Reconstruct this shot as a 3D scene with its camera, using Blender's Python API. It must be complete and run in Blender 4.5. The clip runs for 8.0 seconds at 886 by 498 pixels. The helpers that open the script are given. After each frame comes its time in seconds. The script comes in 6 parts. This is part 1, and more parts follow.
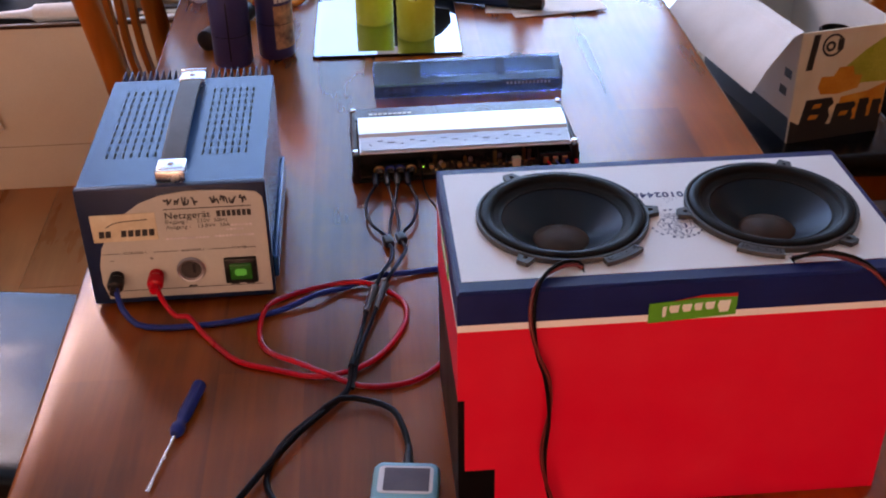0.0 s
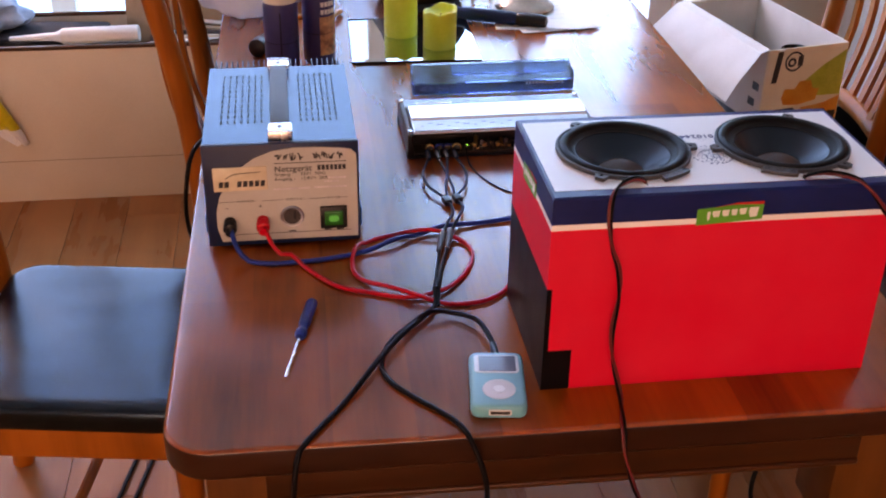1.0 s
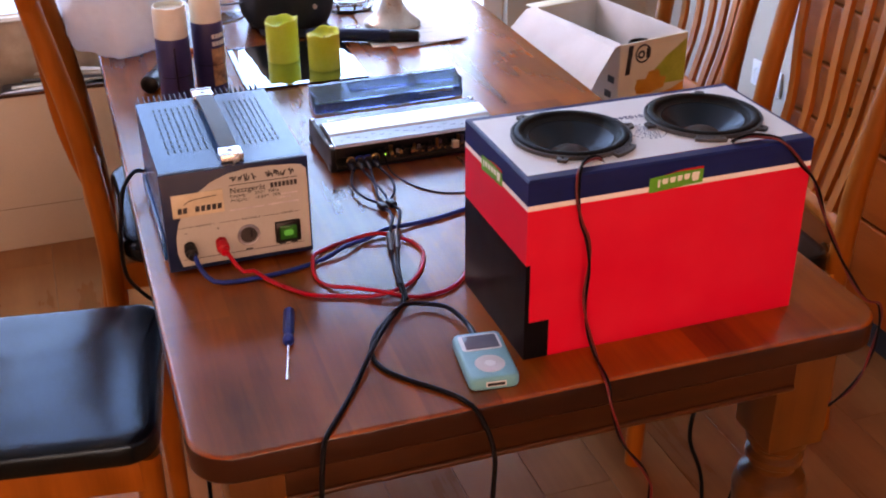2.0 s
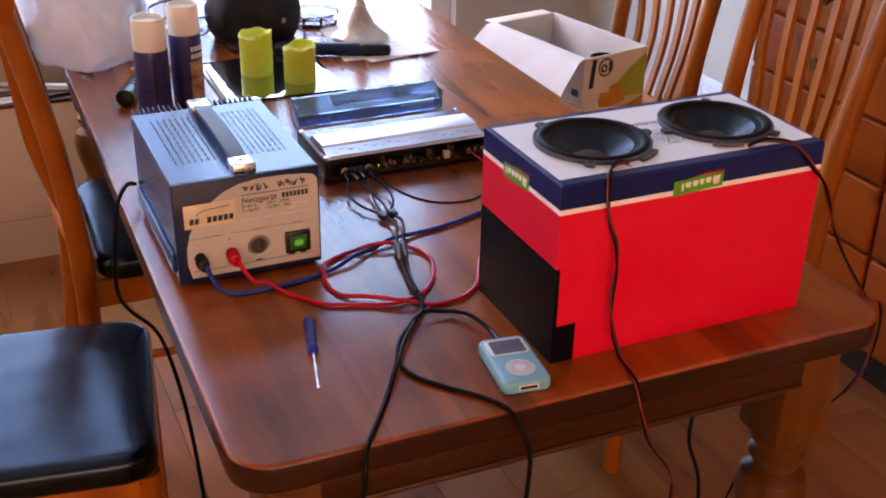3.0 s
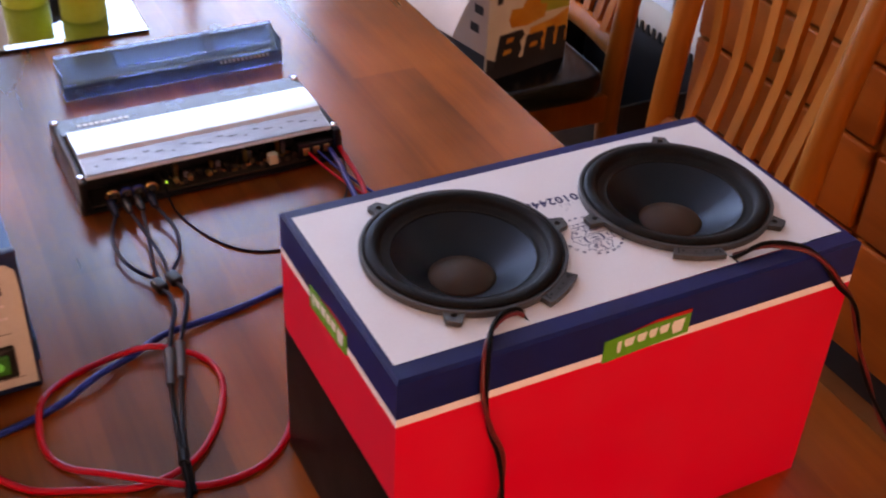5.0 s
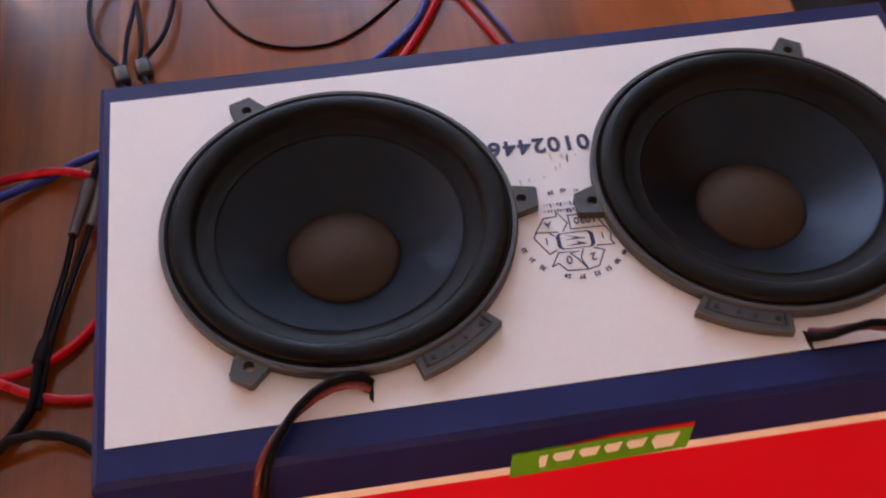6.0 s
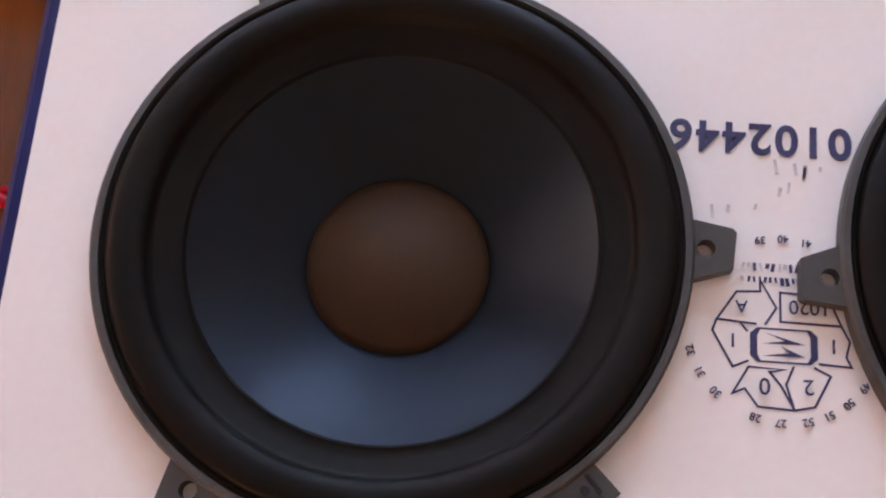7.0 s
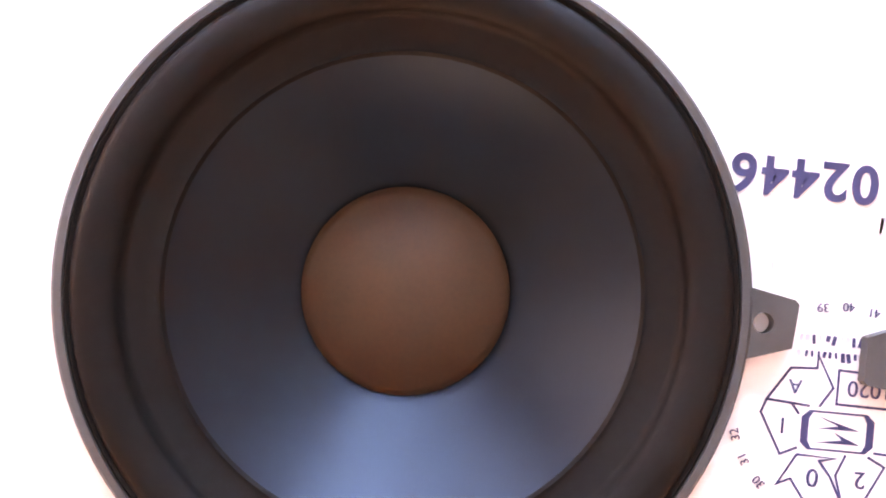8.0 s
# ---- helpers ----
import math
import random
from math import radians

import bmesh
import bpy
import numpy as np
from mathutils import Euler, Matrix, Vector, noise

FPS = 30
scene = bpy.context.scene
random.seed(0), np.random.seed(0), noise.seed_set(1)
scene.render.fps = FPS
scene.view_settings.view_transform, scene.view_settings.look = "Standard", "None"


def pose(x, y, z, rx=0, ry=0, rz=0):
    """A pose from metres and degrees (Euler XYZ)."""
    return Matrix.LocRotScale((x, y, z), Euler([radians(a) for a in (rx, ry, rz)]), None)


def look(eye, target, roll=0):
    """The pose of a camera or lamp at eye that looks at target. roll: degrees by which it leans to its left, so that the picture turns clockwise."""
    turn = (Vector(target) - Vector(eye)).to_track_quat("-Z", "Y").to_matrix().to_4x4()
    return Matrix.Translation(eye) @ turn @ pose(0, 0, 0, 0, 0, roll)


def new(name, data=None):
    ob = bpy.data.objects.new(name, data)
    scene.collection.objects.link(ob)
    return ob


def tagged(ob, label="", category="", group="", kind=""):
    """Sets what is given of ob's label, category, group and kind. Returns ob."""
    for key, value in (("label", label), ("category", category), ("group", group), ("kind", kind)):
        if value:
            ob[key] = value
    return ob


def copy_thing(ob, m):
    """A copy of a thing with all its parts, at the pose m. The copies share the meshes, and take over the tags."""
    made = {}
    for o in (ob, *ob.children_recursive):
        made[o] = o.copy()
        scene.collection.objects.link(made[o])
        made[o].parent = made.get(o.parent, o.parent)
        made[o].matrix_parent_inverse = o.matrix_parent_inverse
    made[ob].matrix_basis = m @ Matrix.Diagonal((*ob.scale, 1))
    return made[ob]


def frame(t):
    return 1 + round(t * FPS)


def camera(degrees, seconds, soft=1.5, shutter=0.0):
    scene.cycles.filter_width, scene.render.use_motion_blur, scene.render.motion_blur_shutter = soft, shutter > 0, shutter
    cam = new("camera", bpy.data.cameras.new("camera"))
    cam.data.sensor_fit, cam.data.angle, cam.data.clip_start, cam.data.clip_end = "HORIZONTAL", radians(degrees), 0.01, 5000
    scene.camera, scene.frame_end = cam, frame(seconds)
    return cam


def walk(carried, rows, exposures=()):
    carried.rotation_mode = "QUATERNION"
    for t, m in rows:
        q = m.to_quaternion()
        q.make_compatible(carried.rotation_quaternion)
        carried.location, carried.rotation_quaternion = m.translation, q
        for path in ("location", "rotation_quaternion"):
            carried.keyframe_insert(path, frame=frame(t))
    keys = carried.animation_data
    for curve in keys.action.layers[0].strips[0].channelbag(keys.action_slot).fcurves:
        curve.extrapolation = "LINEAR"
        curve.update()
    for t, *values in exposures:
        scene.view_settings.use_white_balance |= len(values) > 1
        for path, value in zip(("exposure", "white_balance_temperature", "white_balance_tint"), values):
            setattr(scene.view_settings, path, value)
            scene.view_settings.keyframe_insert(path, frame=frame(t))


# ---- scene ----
cam = camera(42.0, 8.0, soft=2.0, shutter=0.2)
PATH = [
    (0, (-0.07, -0.784, 1.559), (0.057, 0.899, 0.486), -0.9),
    (0.5, (-0.196, -0.946, 1.582), (0.055, 0.765, 0.576), 2.1),
    (1, (-0.275, -1.081, 1.578), (-0.027, 0.642, 0.592), 1.0),
    (1.5, (-0.363, -1.149, 1.592), (-0.053, 0.569, 0.616), 0.6),
    (1.7, (-0.417, -1.155, 1.596), (0.011, 0.546, 0.635), -0.2),
    (2.8, (-0.660, -1.108, 1.588), (0.070, 0.514, 0.670), 1.1),
    (3, (-0.658, -1.104, 1.581), (0.078, 0.517, 0.668), 1.1),
    (3.5, (-0.617, -1.026, 1.562), (0.113, 0.571, 0.604), 0.5),
    (4, (-0.476, -0.841, 1.548), (0.199, 0.748, 0.538), -1.1),
    (4.5, (-0.351, -0.686, 1.525), (0.293, 0.88, 0.46), -1.7),
    (5, (-0.244, -0.499, 1.522), (0.535, 0.926, 0.355), 3.0),
    (5.2, (-0.195, -0.419, 1.502), (0.609, 0.901, 0.234), 5.1),
    (6.3, (0.148, -0.136, 1.38), (0.065, 0.925, -0.313), -5.0),
    (6.5, (0.147, -0.081, 1.349), (-0.018, 0.857, -0.41), -7.1),
    (7, (0.141, 0.008, 1.3), (0.011, 0.672, -0.581), -7.9),
    (7.2, (0.13, 0.028, 1.284), (0.061, 0.552, -0.645), -4.5),
    (7.5, (0.108, 0.099, 1.27), (0.176, 0.19, -0.726), 38.7),
    (8, (0.116, 0.117, 1.279), (0.114, 0.154, -0.721), 1.2),
]
EXPOSURES = [(0, -0.34, 11100, 57), (0.6, -0.1, 11100, 57), (1.2, 0.02, 11300, 58), (3.0, 0.03, 12400, 61), (5.2, -0.14, 14000, 66), (6.5, 0.0, 16200, 59),
             (7.0, 0.16, 16200, 60), (7.3, 0.40, 16200, 61), (7.7, 1.15, 16200, 65), (8, 1.85, 16200, 67)]
walk(cam, [(t, look(e, g, r)) for t, e, g, r in PATH], EXPOSURES)

# ---- world and light ----
world = bpy.data.worlds.new("world")
scene.world = world
world.use_nodes = True
wn = world.node_tree
sky = wn.nodes.new("ShaderNodeTexSky")
sky.sky_type = "NISHITA"
sky.sun_disc = False
sky.sun_elevation = radians(38)
sky.sun_rotation = radians(-40)
wn.links.new(sky.outputs[0], wn.nodes["Background"].inputs[0])
wn.nodes["Background"].inputs[1].default_value = 0.08


def lamp(name, kind, m, energy, color, size=1.0, size_y=1.0):
    d = bpy.data.lights.new(name, kind)
    d.energy, d.color = energy, color
    if kind == "AREA":
        d.shape, d.size, d.size_y = "RECTANGLE", size, size_y
    ob = new(name, d)
    ob.matrix_basis = m
    return ob


sun = lamp("sun", "SUN", look((-4, 7, 6), (0, 0, 0)), 0.8, (1.0, 0.95, 0.88))
sun.data.angle = radians(12)
# daylight in the terrace door; the side and rear windows are unseen, added fill
lamp("door_daylight", "AREA", look((-0.98, 2.68, 1.37), (-0.98, 0.0, 1.37)), 93, (0.07, 0.45, 1.0), 2.0, 2.66)
lamp("door_daylight_bright", "AREA", look((0.53, 2.68, 1.37), (0.53, 0.0, 1.37)), 86, (0.10, 0.48, 1.0), 1.0, 2.66)
lamp("side_fill", "AREA", look((-2.78, 0.9, 1.45), (0.0, 0.9, 1.2)), 11, (0.9, 0.92, 1.0), 1.6, 1.1)
# warm fill added from behind the viewer, for the box front
lamp("rear_fill", "AREA", look((-0.95, -3.38, 0.98), (-0.95, 0.0, 0.98)), 37, (1.0, 0.82, 0.65), 2.6, 1.25)


# ---- materials ----
def mat(name, color=(0.5, 0.5, 0.5), rough=0.5, metal=0.0, **kw):
    m = bpy.data.materials.new(name)
    m.use_nodes = True
    b = m.node_tree.nodes["Principled BSDF"]
    b.inputs["Base Color"].default_value = (*color, 1)
    b.inputs["Roughness"].default_value = rough
    b.inputs["Metallic"].default_value = metal
    for k, v in kw.items():
        b.inputs[k.replace("_", " ")].default_value = v
    return m


def nodes(m):
    return m.node_tree.nodes, m.node_tree.links, m.node_tree.nodes["Principled BSDF"]


def mottle(m, c1, c2, scale=8.0, fine=120.0, bump=0.1, rough=None, stretch=(1, 1, 1), dist=0.002):
    """Two scales of variation between two colours, with a fine relief."""
    n, l, b = nodes(m)
    tc = n.new("ShaderNodeTexCoord")
    mp = n.new("ShaderNodeMapping")
    mp.inputs["Scale"].default_value = stretch
    l.new(tc.outputs["Object"], mp.inputs[0])
    big = n.new("ShaderNodeTexNoise")
    big.inputs["Scale"].default_value = scale
    big.inputs["Detail"].default_value = 5
    small = n.new("ShaderNodeTexNoise")
    small.inputs["Scale"].default_value = fine
    small.inputs["Detail"].default_value = 3
    for t in (big, small):
        l.new(mp.outputs[0], t.inputs["Vector"])
    add = n.new("ShaderNodeMath")
    add.operation = "MULTIPLY_ADD"
    l.new(small.outputs["Fac"], add.inputs[0])
    add.inputs[1].default_value = 0.35
    l.new(big.outputs["Fac"], add.inputs[2])
    ramp = n.new("ShaderNodeValToRGB")
    ramp.color_ramp.elements[0].position, ramp.color_ramp.elements[1].position = 0.45, 0.9
    ramp.color_ramp.elements[0].color, ramp.color_ramp.elements[1].color = (*c1, 1), (*c2, 1)
    l.new(add.outputs[0], ramp.inputs[0])
    l.new(ramp.outputs[0], b.inputs["Base Color"])
    if bump:
        bp = n.new("ShaderNodeBump")
        bp.inputs["Strength"].default_value = bump
        bp.inputs["Distance"].default_value = dist
        l.new(add.outputs[0], bp.inputs["Height"])
        l.new(bp.outputs[0], b.inputs["Normal"])
    if rough:
        mr = n.new("ShaderNodeMapRange")
        mr.inputs["From Min"].default_value, mr.inputs["From Max"].default_value = 0.4, 0.9
        mr.inputs["To Min"].default_value, mr.inputs["To Max"].default_value = rough
        l.new(add.outputs[0], mr.inputs["Value"])
        l.new(mr.outputs[0], b.inputs["Roughness"])
    return m


def wood(name, dark, light, axis="y", rough=(0.25, 0.4), grain=14.0, staves=None, coat=0.0, knots=0.6, coat_rough=0.24):
    """Long-grained wood with knots; staves: (length, width) of glued strips along y."""
    m = mat(name, light, rough[0])
    n, l, b = nodes(m)
    tc = n.new("ShaderNodeTexCoord")
    oi = n.new("ShaderNodeObjectInfo")
    shift = n.new("ShaderNodeVectorMath")
    shift.operation = "MULTIPLY_ADD"
    l.new(oi.outputs["Random"], shift.inputs[0])
    shift.inputs[1].default_value = (3.7, 5.1, 2.3)
    l.new(tc.outputs["Object"], shift.inputs[2])
    mp = n.new("ShaderNodeMapping")
    k = {"x": (0.07, 1, 1), "y": (1, 0.07, 1), "z": (1, 1, 0.07)}[axis]
    mp.inputs["Scale"].default_value = k
    l.new(shift.outputs[0], mp.inputs[0])
    big = n.new("ShaderNodeTexNoise")
    big.inputs["Scale"].default_value = grain
    big.inputs["Detail"].default_value = 6
    big.inputs["Distortion"].default_value = 0.5
    l.new(mp.outputs[0], big.inputs["Vector"])
    fine = n.new("ShaderNodeTexNoise")
    fine.inputs["Scale"].default_value = grain * 14
    fine.inputs["Detail"].default_value = 3
    l.new(mp.outputs[0], fine.inputs["Vector"])
    cloud = n.new("ShaderNodeTexNoise")
    cloud.inputs["Scale"].default_value = 4.0
    cloud.inputs["Detail"].default_value = 3
    l.new(shift.outputs[0], cloud.inputs["Vector"])
    a1 = n.new("ShaderNodeMath")
    a1.operation = "MULTIPLY_ADD"
    l.new(fine.outputs["Fac"], a1.inputs[0])
    a1.inputs[1].default_value = 0.16
    l.new(big.outputs["Fac"], a1.inputs[2])
    a2 = n.new("ShaderNodeMath")
    a2.operation = "MULTIPLY_ADD"
    l.new(cloud.outputs["Fac"], a2.inputs[0])
    a2.inputs[1].default_value = 0.7
    l.new(a1.outputs[0], a2.inputs[2])
    last = a2
    if staves:
        br = n.new("ShaderNodeTexBrick")
        br.inputs["Scale"].default_value = 1.0
        br.inputs["Brick Width"].default_value, br.inputs["Row Height"].default_value = staves
        br.inputs["Mortar Size"].default_value = 0.0
        br.inputs["Color1"].default_value, br.inputs["Color2"].default_value = (0, 0, 0, 1), (1, 1, 1, 1)
        rot = n.new("ShaderNodeMapping")
        rot.inputs["Rotation"].default_value = (0, 0, radians(90))
        l.new(tc.outputs["Object"], rot.inputs[0])
        l.new(rot.outputs[0], br.inputs["Vector"])
        a3 = n.new("ShaderNodeMath")
        a3.operation = "MULTIPLY_ADD"
        l.new(br.outputs["Color"], a3.inputs[0])
        a3.inputs[1].default_value = 0.25
        l.new(a2.outputs[0], a3.inputs[2])
        last = a3
    ramp = n.new("ShaderNodeValToRGB")
    e = ramp.color_ramp.elements
    e[0].position, e[1].position = 0.0, 1.0
    e[0].color, e[1].color = (*dark, 1), (*light, 1)
    span = n.new("ShaderNodeMapRange")
    span.inputs["From Min"].default_value, span.inputs["From Max"].default_value = (0.66, 1.3) if staves else (0.5, 1.05)
    l.new(last.outputs[0], span.inputs["Value"])
    l.new(span.outputs[0], ramp.inputs[0])
    # knots: small dark rings, sparse
    vo = n.new("ShaderNodeTexVoronoi")
    vo.inputs["Scale"].default_value = 5.0
    sq = n.new("ShaderNodeMapping")
    sq.inputs["Scale"].default_value = {"x": (0.6, 1, 1), "y": (1, 0.6, 1), "z": (1, 1, 0.6)}[axis]
    l.new(shift.outputs[0], sq.inputs[0])
    l.new(sq.outputs[0], vo.inputs["Vector"])
    kr = n.new("ShaderNodeMapRange")
    kr.inputs["From Min"].default_value, kr.inputs["From Max"].default_value = 0.02, 0.11
    kr.inputs["To Min"].default_value, kr.inputs["To Max"].default_value = 1.0 - knots, 1.0
    l.new(vo.outputs["Distance"], kr.inputs["Value"])
    mul = n.new("ShaderNodeMixRGB")
    mul.blend_type = "MULTIPLY"
    mul.inputs[0].default_value = 1.0
    l.new(ramp.outputs[0], mul.inputs[1])
    l.new(kr.outputs[0], mul.inputs[2])
    l.new(mul.outputs[0], b.inputs["Base Color"])
    mr = n.new("ShaderNodeMapRange")
    mr.inputs["From Min"].default_value, mr.inputs["From Max"].default_value = 0.4, 1.1
    mr.inputs["To Min"].default_value, mr.inputs["To Max"].default_value = rough
    l.new(a2.outputs[0], mr.inputs["Value"])
    l.new(mr.outputs[0], b.inputs["Roughness"])
    bp = n.new("ShaderNodeBump")
    bp.inputs["Strength"].default_value = 0.035
    bp.inputs["Distance"].default_value = 0.001
    l.new(a1.outputs[0], bp.inputs["Height"])
    l.new(bp.outputs[0], b.inputs["Normal"])
    b.inputs["Coat Weight"].default_value = coat
    b.inputs["Coat Roughness"].default_value = coat_rough
    return m


TABLE_WOOD = wood("stained_table_wood", (0.034, 0.0058, 0.0010), (0.46, 0.086, 0.0105), "y", (0.17, 0.25), 12, (0.62, 0.095), 0.3, coat_rough=0.17)
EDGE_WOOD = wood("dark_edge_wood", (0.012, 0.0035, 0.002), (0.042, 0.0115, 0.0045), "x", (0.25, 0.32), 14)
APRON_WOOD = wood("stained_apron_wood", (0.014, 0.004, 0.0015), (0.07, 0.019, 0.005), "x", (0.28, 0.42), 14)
LEG_WOOD = wood("stained_leg_wood", (0.03, 0.0085, 0.002), (0.16, 0.050, 0.010), "z", (0.22, 0.4), 14)
CHAIR_WOOD = wood("honey_chair_wood", (0.17, 0.040, 0.006), (0.43, 0.112, 0.018), "z", (0.3, 0.45), 16, knots=0.25)
DRESSER_WOOD = wood("red_pine_wood", (0.17, 0.029, 0.005), (0.38, 0.084, 0.014), "y", (0.3, 0.45), 10)
FLOOR_WOOD = wood("laminate_wood", (0.19, 0.055, 0.017), (0.40, 0.140, 0.050), "y", (0.2, 0.34), 9, knots=0.1)
JOINT = mat("floor_joint", (0.05, 0.025, 0.015), 0.8)
WALL = mottle(mat("grey_white_wall", (0.72, 0.7, 0.66), 0.85), (0.54, 0.45, 0.37), (0.60, 0.51, 0.42), 3, 180, 0.25)
CEILING = mottle(mat("ceiling_paint", (0.8, 0.8, 0.78), 0.9), (0.66, 0.56, 0.46), (0.74, 0.64, 0.54), 3, 150, 0.15)
WHITE_FRAME = mottle(mat("white_frame_paint", (0.8, 0.82, 0.84), 0.35), (0.76, 0.78, 0.8), (0.84, 0.86, 0.88), 4, 90, 0.03)
GLASS = mat("clear_glass", (1, 1, 1), 0.0, Transmission_Weight=1.0, IOR=1.45)
LEATHER = mottle(mat("black_leather", (0.02, 0.02, 0.022), 0.3), (0.0015, 0.0015, 0.002), (0.004, 0.0035, 0.004), 9, 420, 0.09, (0.17, 0.23), dist=0.0018)
RED_CARD = mottle(mat("red_print_card", (0.75, 0.01, 0.02), 0.42), (0.84, 0.014, 0.036), (0.90, 0.024, 0.048), 14, 500, 0.08, (0.38, 0.48), dist=0.0008)
BLUE_CARD = mottle(mat("blue_print_card", (0.01, 0.02, 0.13), 0.4), (0.0012, 0.008, 0.075), (0.002, 0.013, 0.11), 20, 500, 0.1, (0.34, 0.46), dist=0.0008)
WHITE_CARD = mottle(mat("white_card", (0.78, 0.74, 0.72), 0.5), (0.84, 0.80, 0.775), (0.90, 0.865, 0.84), 12, 400, 0.1, (0.42, 0.55), dist=0.0008)
BLACK_CARD = mottle(mat("black_print_card", (0.012, 0.01, 0.012), 0.36), (0.003, 0.0025, 0.003), (0.007, 0.005, 0.006), 15, 400, 0.1, (0.3, 0.42), dist=0.0008)
KRAFT = mottle(mat("kraft_edge", (0.42, 0.3, 0.2), 0.8), (0.34, 0.23, 0.15), (0.48, 0.35, 0.24), 20, 300, 0.3)
INK = mat("dark_blue_ink", (0.03, 0.035, 0.11), 0.6)
FAINT_INK = mottle(mat("smudged_ink", (0.4, 0.38, 0.42), 0.6), (0.44, 0.42, 0.46), (0.74, 0.70, 0.70), 60, 400, 0)
BLACK_INK = mat("black_ink", (0.02, 0.02, 0.022), 0.55)
GREEN_PRINT = mat("green_print", (0.05, 0.36, 0.03), 0.42)
WHITE_PRINT = mat("white_print", (0.8, 0.82, 0.76), 0.45)
RED_PRINT = mat("red_print", (0.6, 0.02, 0.02), 0.45)
GREY_PLASTIC = mottle(mat("grey_basket_plastic", (0.13, 0.125, 0.12), 0.5), (0.042, 0.041, 0.040), (0.068, 0.066, 0.064), 30, 500, 0.15, (0.42, 0.58), dist=0.0006)
RUBBER = mottle(mat("black_rubber", (0.022, 0.018, 0.017), 0.42), (0.005, 0.004, 0.0037), (0.011, 0.009, 0.008), 20, 400, 0.05, (0.42, 0.55), dist=0.0005)
CONE = mottle(mat("black_cone", (0.02, 0.02, 0.022), 0.37), (0.001, 0.0008, 0.0008), (0.0022, 0.0017, 0.0016), 30, 700, 0)
DUST_CAP = mottle(mat("brown_dust_cap", (0.13, 0.085, 0.06), 0.55), (0.048, 0.0195, 0.0095), (0.082, 0.034, 0.016), 40, 900, 0.1, (0.5, 0.65), dist=0.0004)
# near black standing in for the shade in holes, seams and recesses
DARK = mat("inside_shade", (0.006, 0.006, 0.007), 0.7)
BLUE_STEEL = mottle(mat("blue_painted_steel", (0.03, 0.10, 0.24), 0.33), (0.001, 0.066, 0.165), (0.002, 0.088, 0.215), 7, 350, 0.0, (0.2, 0.26), dist=0.0006)
NAVY = mottle(mat("navy_steel", (0.012, 0.03, 0.1), 0.4), (0.0015, 0.011, 0.045), (0.003, 0.018, 0.065), 12, 300, 0.06, (0.34, 0.46))
PANEL = mottle(mat("beige_panel", (0.62, 0.56, 0.43), 0.5), (0.46, 0.455, 0.40), (0.545, 0.54, 0.48), 10, 260, 0.05, (0.45, 0.58))
LOGO_PLATE = mottle(mat("pale_plate", (0.66, 0.56, 0.38), 0.45), (0.58, 0.48, 0.31), (0.74, 0.66, 0.48), 30, 200, 0.03)
CHROME = mottle(mat("chrome", (0.78, 0.77, 0.75), 0.2, 1.0), (0.66, 0.65, 0.63), (0.85, 0.84, 0.82), 30, 200, 0.05, (0.14, 0.3))
STRAP = mottle(mat("ribbed_strap", (0.07, 0.06, 0.06), 0.5), (0.025, 0.02, 0.02), (0.055, 0.045, 0.043), 20, 200, 0.1)
SILVER = mottle(mat("brushed_silver", (0.74, 0.74, 0.75), 0.3, 1.0), (0.66, 0.66, 0.68), (0.82, 0.82, 0.83), 8, 160, 0.05, (0.24, 0.36), (0.1, 1, 1))
DULL_SILVER = mottle(mat("dull_silver", (0.45, 0.45, 0.47), 0.42, 1.0), (0.36, 0.36, 0.38), (0.54, 0.54, 0.56), 40, 260, 0.1, (0.35, 0.5), (0.3, 1, 1))
BLACK_PLASTIC = mottle(mat("black_plastic", (0.018, 0.018, 0.02), 0.35), (0.004, 0.004, 0.0045), (0.010, 0.010, 0.011), 20, 260, 0.08, (0.28, 0.42))
DARK_GLOSS = mottle(mat("dark_gloss_plastic", (0.05, 0.035, 0.04), 0.2), (0.04, 0.028, 0.032), (0.065, 0.05, 0.055), 20, 260, 0.02, (0.15, 0.28))
GOLD = mottle(mat("brass", (0.62, 0.42, 0.17), 0.3, 1.0), (0.5, 0.33, 0.12), (0.7, 0.5, 0.22), 40, 200, 0.05)
BOARD = mottle(mat("circuit_board", (0.03, 0.02, 0.012), 0.5), (0.02, 0.014, 0.01), (0.06, 0.04, 0.02), 90, 400, 0.3)
TINTED = mat("smoke_blue_acrylic", (0.34, 0.68, 0.86), 0.07, Transmission_Weight=0.95, IOR=1.46)
TINTED_DARK = mat("smoke_blue_acrylic_dark", (0.15, 0.38, 0.58), 0.12, Transmission_Weight=0.66, IOR=1.46)
GREEN_LAMP = mat("green_lit_rocker", (0.004, 0.10, 0.02), 0.2, Emission_Color=(0.02, 1.0, 0.12, 1), Emission_Strength=0.02)
GREEN_GLOW = mat("green_lit_centre", (0.01, 0.3, 0.06), 0.2, Emission_Color=(0.02, 1.0, 0.15, 1), Emission_Strength=0.2)
RED_WIRE = mottle(mat("red_insulation", (0.55, 0.012, 0.02), 0.3), (0.52, 0.005, 0.012), (0.68, 0.010, 0.020), 30, 300, 0.08, (0.24, 0.36))
BLUE_WIRE = mottle(mat("blue_insulation", (0.012, 0.03, 0.16), 0.32), (0.003, 0.022, 0.15), (0.005, 0.035, 0.23), 30, 300, 0.08, (0.26, 0.38))
